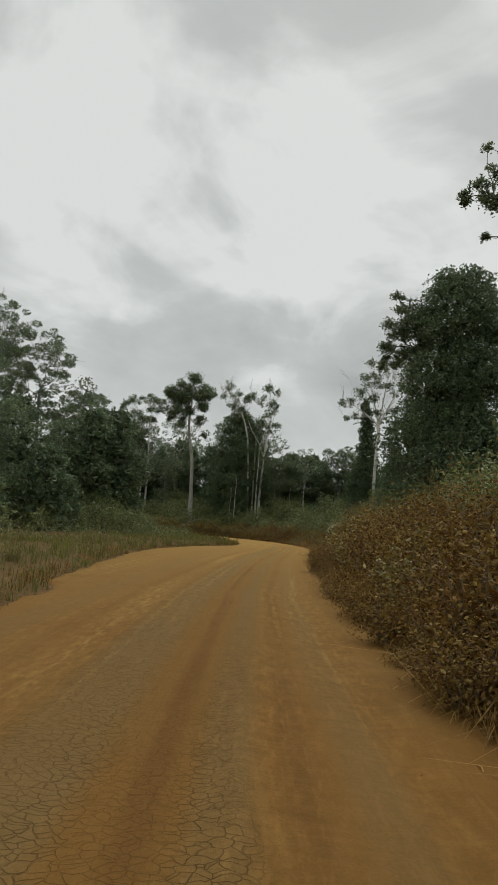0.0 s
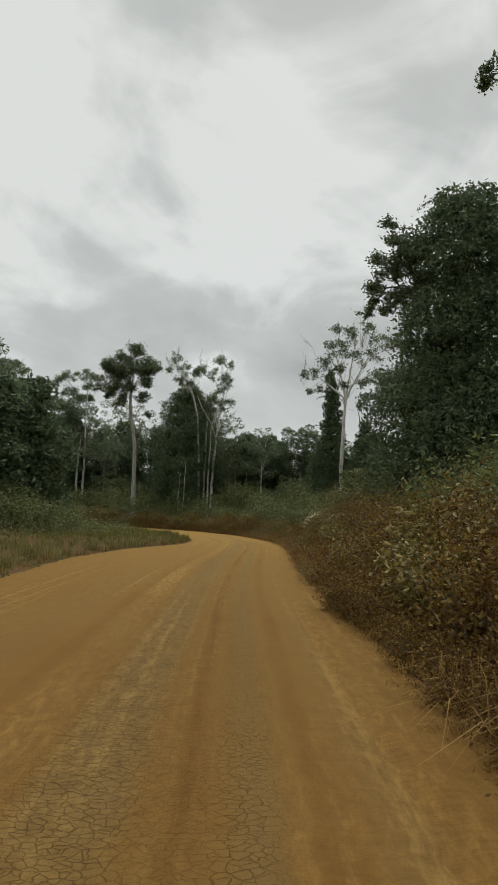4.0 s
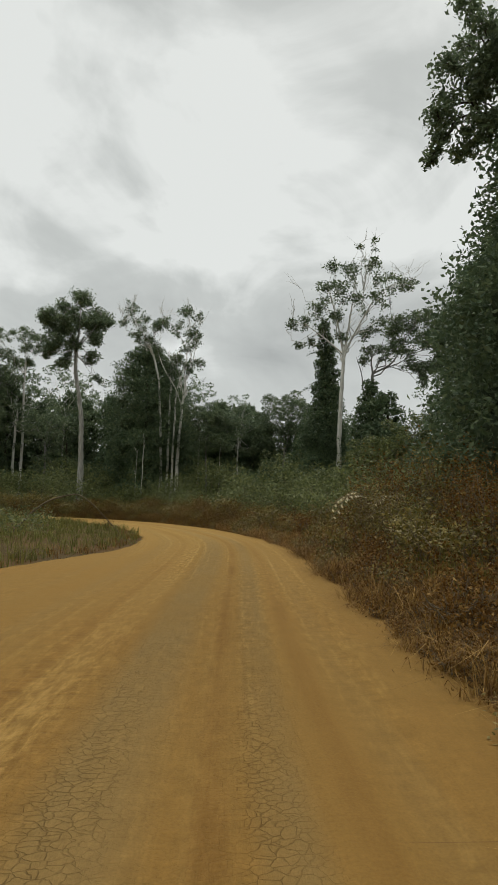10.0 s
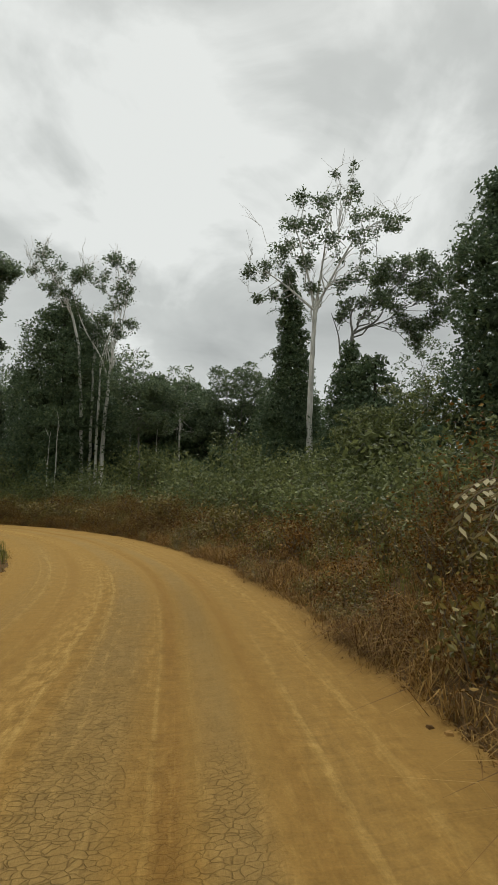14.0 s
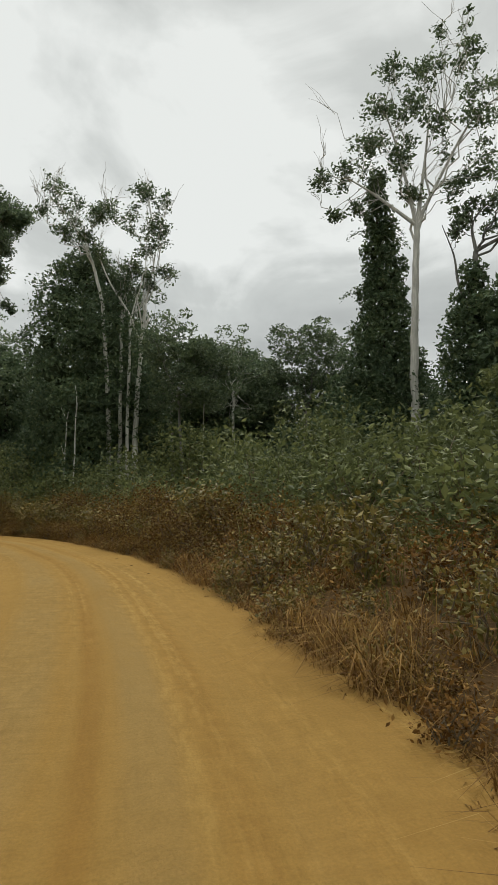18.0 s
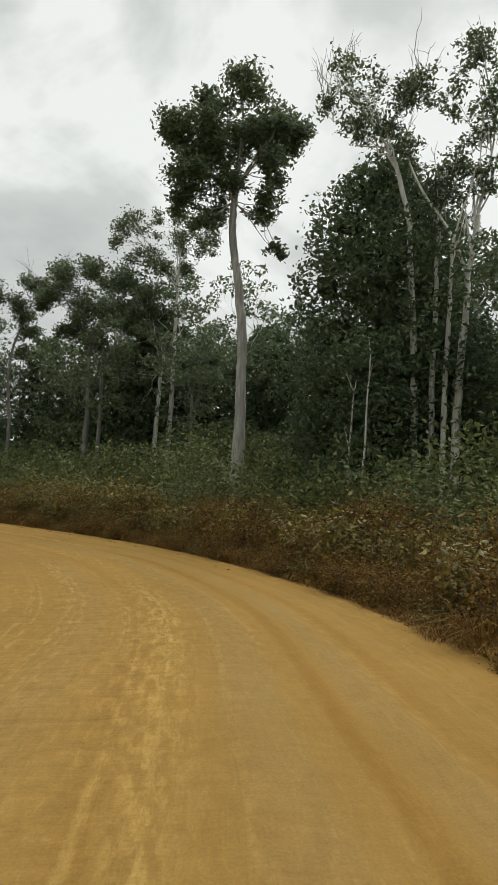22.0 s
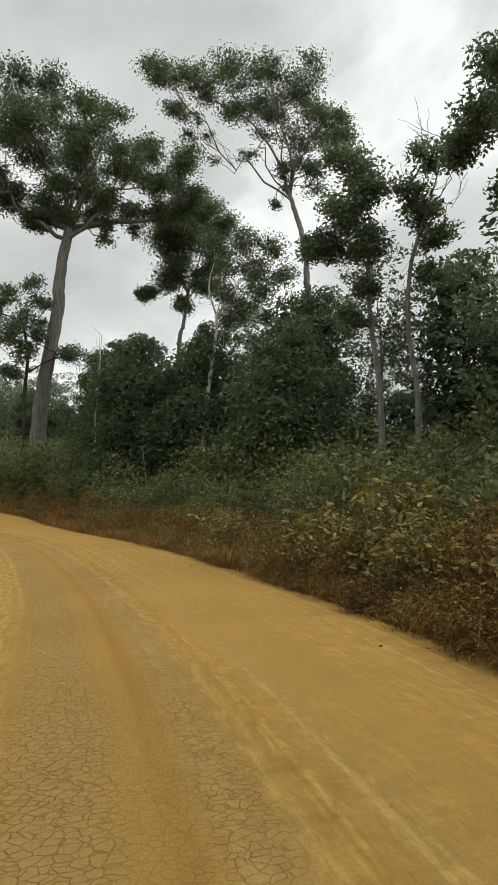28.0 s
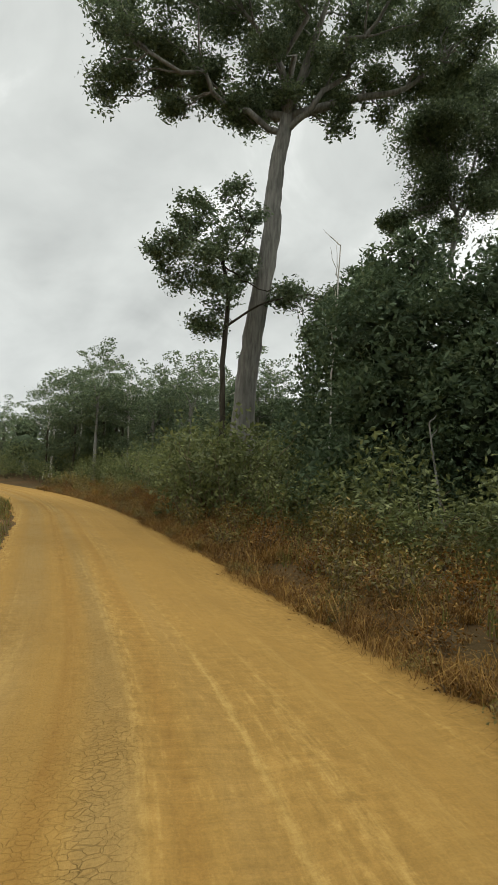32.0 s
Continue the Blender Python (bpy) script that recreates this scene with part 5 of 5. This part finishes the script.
# ---- roadside growth ----
def shrub_kind(seed, label, mat, high, wide, n, leaf, stems, name="shrub", group="roadside shrubs"):
    rng = np.random.default_rng(seed)
    root = new(name)
    st, cl = [], []
    for k in range(stems):
        a = rng.uniform(0, 6.28)
        e = np.array([math.cos(a) * wide * rng.uniform(0.2, 1), math.sin(a) * wide * rng.uniform(0.2, 1), high * rng.uniform(0.5, 1.0)])
        path = bend((e[0] * 0.15, e[1] * 0.15, -0.15), e, 6, 0.08, rng, 0.06)
        st.append(tube(path, np.linspace(0.022, 0.006, 6), 4))
        cl.append(path[2:])
    cl = np.concatenate(cl)
    c = cl[rng.integers(len(cl), size=n)] + rng.normal(size=(n, 3)) * [0.2 * wide + 0.08, 0.2 * wide + 0.08, 0.14 * high]
    c[:, 2] = np.abs(c[:, 2]) + 0.03
    tagged(part("stemwork", mesh_of("stemwork", *joined(st), M_TWIG), root), kind="stuff")
    part("foliage", mesh_of("foliage", *leaves(rng, c, leaf, 0.5, 0.3), mat), root)
    return tagged(root, label, "shrub", group)


DRY_SHRUBS = [shrub_kind(201, "dry brown weed bush on the road verge", M_DRY, 1.3, 0.65, 640, 0.095, 16, "weed_bush", "dry weeds along the verge"),
              shrub_kind(202, "olive and brown leafy weeds on the road verge", M_OLIVE, 1.2, 0.7, 560, 0.115, 14, "leafy_weed", "leafy weeds along the verge"),
              shrub_kind(207, "leafy yellow-olive weeds on the road verge", M_OLIVE, 1.5, 0.6, 480, 0.145, 14, "leafy_weed", "leafy weeds along the verge"),
              shrub_kind(203, "withered brown brush on the road verge", M_DRY, 1.0, 0.75, 560, 0.085, 20, "weed_bush", "dry weeds along the verge")]
GREEN_SHRUBS = [shrub_kind(204, "green leafy shrub behind the verge", M_SHRUB, 2.2, 1.2, 1050, 0.17, 14), shrub_kind(205, "dark green shrub behind the verge", M_SHRUB, 1.8, 1.3, 1000, 0.15, 14),
                shrub_kind(206, "yellow-green shrub with broad leaves", M_SHRUB, 2.0, 1.1, 800, 0.18, 12)]
BROAD_SHRUBS = [shrub_kind(211, "broad-leaved brown and olive weed bush on the verge", M_BROAD, 1.5, 0.75, 2300, 0.088, 24, "broad_leaved_weed", "broad-leaved weeds along the verge"),
                shrub_kind(212, "low broad-leaved brown weeds crowding the road edge", M_BROAD, 0.9, 0.7, 1700, 0.082, 22, "broad_leaved_weed", "broad-leaved weeds along the verge"),
                shrub_kind(213, "broad-leaved olive green bush with pale leaf backs on the verge", M_OLIVE, 1.6, 0.75, 1150, 0.15, 20, "broad_leaved_bush", "broad-leaved weeds along the verge")]
rng = np.random.default_rng(17)
walk_r = LINE_R[(LINE_R[:, 1] > -4) & (LINE_R[:, 0] > -110)]
walk_l = LINE_L[(LINE_L[:, 1] > 8) & (LINE_L[:, 0] > -95)]
RIGHT, LEFT = Beside(walk_r, 1), Beside(walk_l, -1)
FAR_R, FAR_L = Beside(LINE_R[(LINE_R[:, 0] < -108) & (LINE_R[:, 0] > -190)], 1), Beside(LINE_L[(LINE_L[:, 0] < -92) & (LINE_L[:, 0] > -190)], -1)
for d0, step, kinds, lo, hi in ((1.1, 1.9, DRY_SHRUBS, 0.4, 1.0), (2.4, 1.6, DRY_SHRUBS, 0.7, 1.5), (4.4, 2.0, DRY_SHRUBS + GREEN_SHRUBS[:1], 0.8, 1.15), (6.6, 2.4, GREEN_SHRUBS, 0.9, 1.6)):
    for x, y in RIGHT.row(rng, d0, step, 0.5 + d0 * 0.15, 0.7):
        grow = 1.1 if y < 56 and d0 < 5 else (1.25 if -30 < x < -8 else 1.0)
        few = DRY_SHRUBS[1:3] if d0 < 5 and -32 < x < -8 and rng.random() < 0.75 else ([DRY_SHRUBS[0], DRY_SHRUBS[3], DRY_SHRUBS[1]] if y < 56 and d0 < 5 else kinds)
        stand(few[rng.integers(len(few))], placed(x, y, min(grow * rng.uniform(lo, hi), 1.15 if d0 < 5 and not -32 < x < -8 else 1.6), rng.uniform(0, 360), rng.uniform(0.8, 1.2)))
for d0, step, lo, hi in ((0.75, 0.95, 0.35, 0.6), (1.5, 1.1, 0.5, 0.85)):
    for x, y in RIGHT.row(rng, d0, step, 0.25, 0.35, 4.0, 62.0):
        stand(DRY_SHRUBS[0 if rng.random() < 0.5 else 3], placed(x, y, rng.uniform(lo, hi), rng.uniform(0, 360), rng.uniform(0.8, 1.15)))
for x, y, size in ((-68.2, 111.3, 1.7), (-69.6, 110.6, 1.5), (-70.2, 112.6, 2.0), (-67.4, 113.4, 1.9), (-71.8, 111.6, 1.9), (-73.4, 112.4, 1.8), (-66.0, 112.2, 1.6)):
    stand(GREEN_SHRUBS[rng.integers(3)], placed(x, y, size, rng.uniform(0, 360), 1.15))
# broad-leaved weeds crowd down to the road's edge along the first stretch and round the bend
for lo_y, hi_y, rows in ((2, 34, ((0.3, 0.8, 0.45, 0.75), (1.3, 1.0, 0.8, 1.15), (2.6, 1.2, 1.0, 1.4))), (78.5, 103, ((0.35, 0.8, 0.45, 0.75), (1.3, 1.0, 0.85, 1.15), (2.6, 1.2, 1.05, 1.4))),
                         (103.0, 107.2, ((0.4, 0.8, 0.5, 0.8), (1.4, 1.0, 0.9, 1.2), (2.8, 1.2, 1.0, 1.4)))):
    for d0, step, lo, hi in rows:
        for x, y in RIGHT.row(rng, d0, step, 0.3, 0.0):
            if lo_y < y < hi_y and x > -36:
                stand(BROAD_SHRUBS[2 if d0 > 1 and rng.random() < (0.15 if y < 50 else (0.2 if y < 102 else 0.6)) else int(rng.random() < 0.4)], placed(x, y, rng.uniform(lo, hi), rng.uniform(0, 360), rng.uniform(0.85, 1.15)))
for x, y in RIGHT.row(rng, 0.35, 1.0, 0.3, -0.05, 36.0):
    stand((DRY_SHRUBS + BROAD_SHRUBS[1:2])[rng.integers(5)], placed(x, y, rng.uniform(0.35, 0.65), rng.uniform(0, 360), rng.uniform(0.7, 1.0)))
# a tall tangle of dry brush on the bank of the first bend
TANGLE = shrub_kind(208, "tall tangle of dry brown brush on the roadside bank", M_DRY, 2.7, 1.3, 2600, 0.085, 34, "brush_tangle", "brush on the bank")
TANGLE_GREEN = shrub_kind(209, "tall olive brush tangled with dry stems", M_OLIVE, 2.5, 1.3, 2200, 0.09, 30, "brush_tangle", "brush on the bank")
for k, (x, y, size) in enumerate(((7.6, 53.2, 0.8), (8.8, 55.2, 1.2), (7.6, 56.6, 0.75), (10.0, 52.4, 1.2), (9.0, 58.0, 0.9), (10.6, 54.6, 1.3), (7.2, 50.6, 0.8), (8.6, 47.6, 0.95), (7.0, 44.0, 0.85), (6.6, 39.5, 0.85), (6.0, 35.0, 0.85),
                                  (5.6, 30.0, 0.8), (5.2, 25.0, 0.85), (5.2, 20.0, 0.9), (5.0, 15.5, 0.9), (7.0, 22.5, 1.0), (7.2, 28.0, 1.0), (7.6, 33.0, 1.0), (8.4, 41.5, 1.0))):
    stand(TANGLE if k % 3 else TANGLE_GREEN, placed(x, y, size, rng.uniform(0, 360), 1.0))
for d0, step, kinds, lo, hi in ((1.6, 6.0, DRY_SHRUBS, 0.35, 0.6), (11.0, 4.0, GREEN_SHRUBS, 0.7, 1.2)):
    for x, y in LEFT.row(rng, d0, step, 0.5 + d0 * 0.15, 0.8):
        stand(kinds[rng.integers(len(kinds))], placed(x, y, rng.uniform(lo, hi), rng.uniform(0, 360), rng.uniform(0.8, 1.2)))


def thicket(seed, name, label, rows, mat, per_m2, leaf):
    """Bushes grown into one another: billows of leaves over stems, too many to count."""
    rng = np.random.default_rng(seed)
    lobes, stems = [], []
    for by, d0, step, lo, hi in rows:
        for x, y in by.row(rng, d0, step, 0.22 * d0, 0.6 * d0):
            if not clear(x, y, -1.5):
                continue
            z, h = gz1(x, y), rng.uniform(lo, hi)
            for k in range(3):
                r = h * rng.uniform(0.3, 0.5)
                lobes.append((x + rng.normal() * h * 0.3, y + rng.normal() * h * 0.3, z + h * rng.uniform(0.25, 0.85), r, r * 0.8))
                stems.append(tube(bend((x, y, z - 0.2), lobes[-1][:3], 4, 0.05, rng), [0.04, 0.03, 0.02, 0.012], 4))
    lobes = np.array(lobes)
    tagged(new(name + "_stems", mesh_of(name, *joined(stems), M_TWIG)), "thin woody stems inside dense bushes", "undergrowth", kind="stuff")
    tagged(new(name, mesh_of(name, *billow_leaves(rng, lobes, per_m2, leaf), mat)), label, "undergrowth", kind="stuff")


thicket(331, "shrub_thicket", "dense green bushes between the verge and the forest", ((RIGHT, 7.0, 3.0, 1.8, 2.8), (RIGHT, 9.0, 2.3, 2.6, 3.8), (RIGHT, 11.5, 2.0, 3.6, 4.9), (RIGHT, 14.5, 2.5, 4.0, 5.8), (FAR_R, 3.5, 3.0, 1.6, 3.0), (FAR_R, 7.0, 4.0, 3.0, 5.0), (FAR_R, 12.0, 5.0, 4.0, 7.0), (FAR_L, 3.5, 3.5, 1.6, 3.0), (FAR_L, 8.0, 4.5, 3.0, 6.0)), M_SHRUB, 8.5, 0.29)
thicket(332, "inner_thicket", "dark green bushes inside the bend", ((LEFT, 12.0, 3.6, 1.4, 2.6), (LEFT, 16.0, 4.0, 2.0, 4.0)), M_SHRUB, 11, 0.25)


def blades(rng, base, height, lean, width, nod=(0.5, 1.0)):
    """Grass blades, each of two bent strips."""
    n = len(base)
    a = rng.uniform(0, 6.28, n)
    d = np.stack([np.cos(a), np.sin(a), np.zeros(n)], 1)
    w = np.stack([-np.sin(a), np.cos(a), np.zeros(n)], 1) * (np.asarray(width) * rng.uniform(0.6, 1.3, n))[:, None]
    h = np.asarray(height) * rng.uniform(0.55, 1.2, n)
    l = lean * rng.uniform(0.3, 1.4, n) * h
    up = np.array([[0, 0, 1.0]])
    p1 = base + d * (l * 0.35)[:, None] + up * (h * 0.6)[:, None]
    p2 = base + d * l[:, None] + up * (h * rng.uniform(*nod, n))[:, None]
    v = np.stack([base - w, base + w, p1 + w * 0.8, p1 - w * 0.8, p2 + w * 0.12, p2 - w * 0.12], 1).reshape(-1, 3)
    k = np.arange(n)[:, None] * 6
    f = np.concatenate([k + [0, 1, 2, 3], k + [3, 2, 4, 5]])
    return v, f


def scatter(rng, line, n, d_lo, d_hi, side, power=1.0):
    """n places beside a road edge, between two distances from it."""
    k = rng.uniform(0, len(line) - 1.001, n)
    i = k.astype(int)
    t = (k - i)[:, None]
    p = line[i] * (1 - t) + line[i + 1] * t
    g = unit(line[i + 1] - line[i])
    out = np.stack([g[:, 1], -g[:, 0]], 1) * side
    q = p + out * (d_lo + (d_hi - d_lo) * rng.random(n)[:, None] ** power)
    dd, _ = off_road(q[:, 0], q[:, 1])
    return q[dd > d_lo - 0.2]


def even(line, step):
    seg = np.linalg.norm(np.diff(line, axis=0), axis=1)
    run = np.concatenate([[0], np.cumsum(seg)])
    s = np.arange(0, run[-1], step)
    return np.stack([np.interp(s, run, line[:, k]) for k in (0, 1)], 1)


def grass_stuff(seed, name, label, line, tufts, per, d_lo, d_hi, side, high, mat, lean=0.55, power=1.0, width=0.008, nod=(0.5, 1.0), start=-99):
    rng = np.random.default_rng(seed)
    q = scatter(rng, line, tufts, d_lo, d_hi, side, power)
    q = q[(q[:, 1] > start) | (rng.random(len(q)) < 0.45)]
    grow = np.clip(0.6 + 0.6 * wavy(q[:, 0], q[:, 1], 0.9, seed), 0.25, 1.3) * rng.uniform(0.6, 1.25, len(q))
    idx = np.repeat(np.arange(len(q)), per)
    p = q[idx] + rng.normal(size=(len(idx), 2)) * 0.08
    base = np.column_stack([p, ground_z(p[:, 0], p[:, 1]) - 0.03])
    me = mesh_of(name, *blades(rng, base, high * grow[idx], lean, width, nod), mat)
    return tagged(new(name, me), label, "grass", kind="stuff")


line_r, line_l = even(walk_r, 0.5), even(walk_l, 0.5)
grass_stuff(301, "verge_grass", "tall dry brown grass along the road verge", line_r, 2900, 26, 0.1, 2.8, 1, 0.95, M_GRASS, 1.5, 1.5, 0.007, (0.15, 0.75), start=46)
grass_stuff(305, "flattened_grass", "dry grass flattened over the road edge", line_r, 3000, 14, -0.25, 0.6, 1, 0.5, M_GRASS, 1.5, 1.0, 0.006, (0.05, 0.35), 40)
grass_stuff(302, "green_verge_grass", "olive green grass behind the dry verge", line_r, 4400, 9, 1.6, 8.0, 1, 1.15, M_GREEN, 0.45, 1.0, 0.009)
grass_stuff(303, "meadow_grass", "green grass beside the inner edge of the road", line_l, 6400, 8, 0.25, 9.0, -1, 0.75, M_GREEN, 0.5, 1.1, 0.009)
grass_stuff(304, "inner_verge_grass", "dry grass along the inner edge of the road", line_l, 700, 10, 0.3, 1.4, -1, 0.5, M_GRASS, 0.7)


def weed_leaves(seed, name, label, line, n, d_lo, d_hi, side, mat, high, leaf):
    rng = np.random.default_rng(seed)
    q = scatter(rng, line, n, d_lo, d_hi, side)
    dd, _ = off_road(q[:, 0], q[:, 1])
    grow = np.clip(0.6 + 0.55 * wavy(q[:, 0], q[:, 1], 1.1, seed), 0.2, 1.2) * high * smooth01(0.3 + dd / 2.2)
    z = np.maximum(ground_z(q[:, 0], q[:, 1]), np.where(dd < 0.5, rise(q[:, 0]) - 0.06 + 0.1 * np.clip(-dd, 0, 1), -9)) + 0.02 + grow * rng.random(len(q)) ** 0.7
    me = mesh_of(name, *leaves(rng, np.column_stack([q, z]), leaf, 0.5, 0.4), mat)
    return tagged(new(name, me), label, "undergrowth", kind="stuff")


weed_leaves(311, "dry_undergrowth", "dense tangle of dry brown weed leaves on the verge", line_r, 62000, 0.25, 4.6, 1, M_DRY, 1.25, 0.085)
weed_leaves(312, "olive_undergrowth", "tangle of olive green weed leaves behind the verge", line_r, 40000, 2.3, 8.5, 1, M_OLIVE, 1.5, 0.115)
weed_leaves(313, "green_undergrowth", "dense green undergrowth at the forest edge", line_r, 62000, 6.5, 24.0, 1, M_SHRUB, 1.6, 0.20)
weed_leaves(314, "inner_undergrowth", "low green undergrowth inside the bend", line_l, 42000, 5.0, 24.0, -1, M_SHRUB, 1.6, 0.18)


# clods and dead leaves crumbling from the road's edge
def clods(seed, n, d_lo=0.02, d_hi=0.55, lift=-0.05):
    rng = np.random.default_rng(seed)
    q = scatter(rng, line_r, n, d_lo, d_hi, 1, 1.3)
    z = np.maximum(ground_z(q[:, 0], q[:, 1]), rise(q[:, 0]) + lift)
    s = rng.uniform(0.012, 0.045, len(q))
    box = np.array([(-1, -1, -0.6), (1, -1, -0.6), (1, 1, -0.6), (-1, 1, -0.6), (-0.7, -0.6, 0.7), (0.7, -0.7, 0.5), (0.6, 0.7, 0.7), (-0.6, 0.6, 0.5)])
    v = box[None] * s[:, None, None] * rng.uniform(0.6, 1.4, (len(q), 8, 1)) + np.column_stack([q, z + s * 0.4])[:, None]
    f = np.array([(0, 3, 2, 1), (4, 5, 6, 7), (0, 1, 5, 4), (1, 2, 6, 5), (2, 3, 7, 6), (3, 0, 4, 7)])
    return v.reshape(-1, 3), (np.arange(len(q))[:, None, None] * 8 + f[None]).reshape(-1, 4)


weed_leaves(315, "leaf_litter", "dead brown leaves fallen along the road edge", line_r, 14000, -0.25, 0.9, 1, M_DRY, 0.05, 0.06)
weed_leaves(316, "inner_leaf_litter", "dead brown leaves along the inner road edge", line_l, 4000, -0.1, 0.9, -1, M_DRY, 0.05, 0.06)
tagged(new("verge_clods", mesh_of("verge_clods", *joined([clods(321, 3400), clods(322, 260, -0.9, 0.1, 0.0)]), M_CLOD)), "crumbled clay clods and litter along the road edge", "clods", kind="stuff")


# ---- withered palm fronds and a bent branch in the roadside growth ----
def frond(seed, label, base, tip, lift, leaflet=0.32):
    """An arching frond: a midrib with drooping leaflets in pairs."""
    rng = np.random.default_rng(seed)
    base, tip = np.asarray(base, float), np.asarray(tip, float)
    root = new("withered_frond")
    root.location = base
    rib = bend((0, 0, 0), tip - base, 16, lift, rng, 0.01)
    part("midrib", mesh_of("midrib", *tube(rib, np.linspace(0.022, 0.006, 16), 5), M_TWIG, True), root)
    d = unit(np.gradient(rib, axis=0))
    side = unit(np.cross(d, [[0, 0, 1.0]]))
    for k in range(2, 16):
        for sgn in (-1, 1):
            way = unit(side[k] * sgn + d[k] * 0.55 + np.array([0, 0, -0.35]) + rng.normal(size=3) * 0.12)
            L = leaflet * rng.uniform(0.75, 1.2) * (1 - 0.35 * abs(k - 8) / 8)
            w = unit(np.cross(way, [0.1, 0.2, 1.0])) * 0.05
            a = rib[k]
            blade = [a - w * 0.3, a + way * L * 0.5 - w + [0, 0, 0.01], a + way * L, a + way * L * 0.5 + w + [0, 0, 0.01]]
            part("leaflet", mesh_of("leaflet", blade, [[0, 1, 2, 3]], M_FROND), root)
    return tagged(root, label, "palm frond", "withered fronds")


for k, (a, c, lift) in enumerate((((8.0, 53.6, 1.1), (5.9, 52.8, 1.6), 0.5), ((7.8, 54.0, 1.1), (6.0, 53.4, 1.9), 0.45), ((8.8, 53.4, 1.2), (7.1, 52.3, 1.7), 0.5), ((9.2, 53.6, 1.2), (7.7, 52.2, 2.0), 0.42), ((8.8, 53.8, 1.2), (10.2, 52.6, 2.1), 0.45), ((8.4, 54.2, 1.2), (6.6, 54.4, 2.2), 0.4),
                                  ((10.4, 65.2, 1.5), (9.2, 66.1, 2.2), 0.25), ((10.6, 65.3, 1.5), (10.9, 66.3, 2.1), 0.22), ((4.3, 90.6, 1.3), (3.1, 90.8, 2.1), 0.25), ((4.4, 90.6, 1.4), (5.0, 89.8, 2.4), 0.2),
                                  ((-40.5, 111.6, 1.0), (-41.4, 111.0, 1.3), 0.2), ((-44.8, 112.4, 1.1), (-44.0, 111.7, 1.4), 0.2))):
    g = gz1(a[0], a[1])
    frond(400 + k, "pale withered palm frond arching out of the brush", (a[0], a[1], g - 0.05), (c[0], c[1], max(c[2], g + 0.8)), lift)

rng = np.random.default_rng(77)
branch = new("bent_branch", mesh_of("bent_branch", *tube(catmull([(-8.6, 66.8, gz1(-8.6, 66.8) - 0.1), (-7.3, 67.0, 1.5), (-6.0, 67.3, 2.15), (-4.8, 67.5, 2.05), (-2.7, 67.8, gz1(-2.7, 67.8) - 0.05)], 6), np.linspace(0.06, 0.025, 25), 7, 0.08, rng), M_TWIG, True))
tagged(branch, "bare bent branch arching over the inner verge", "branch")
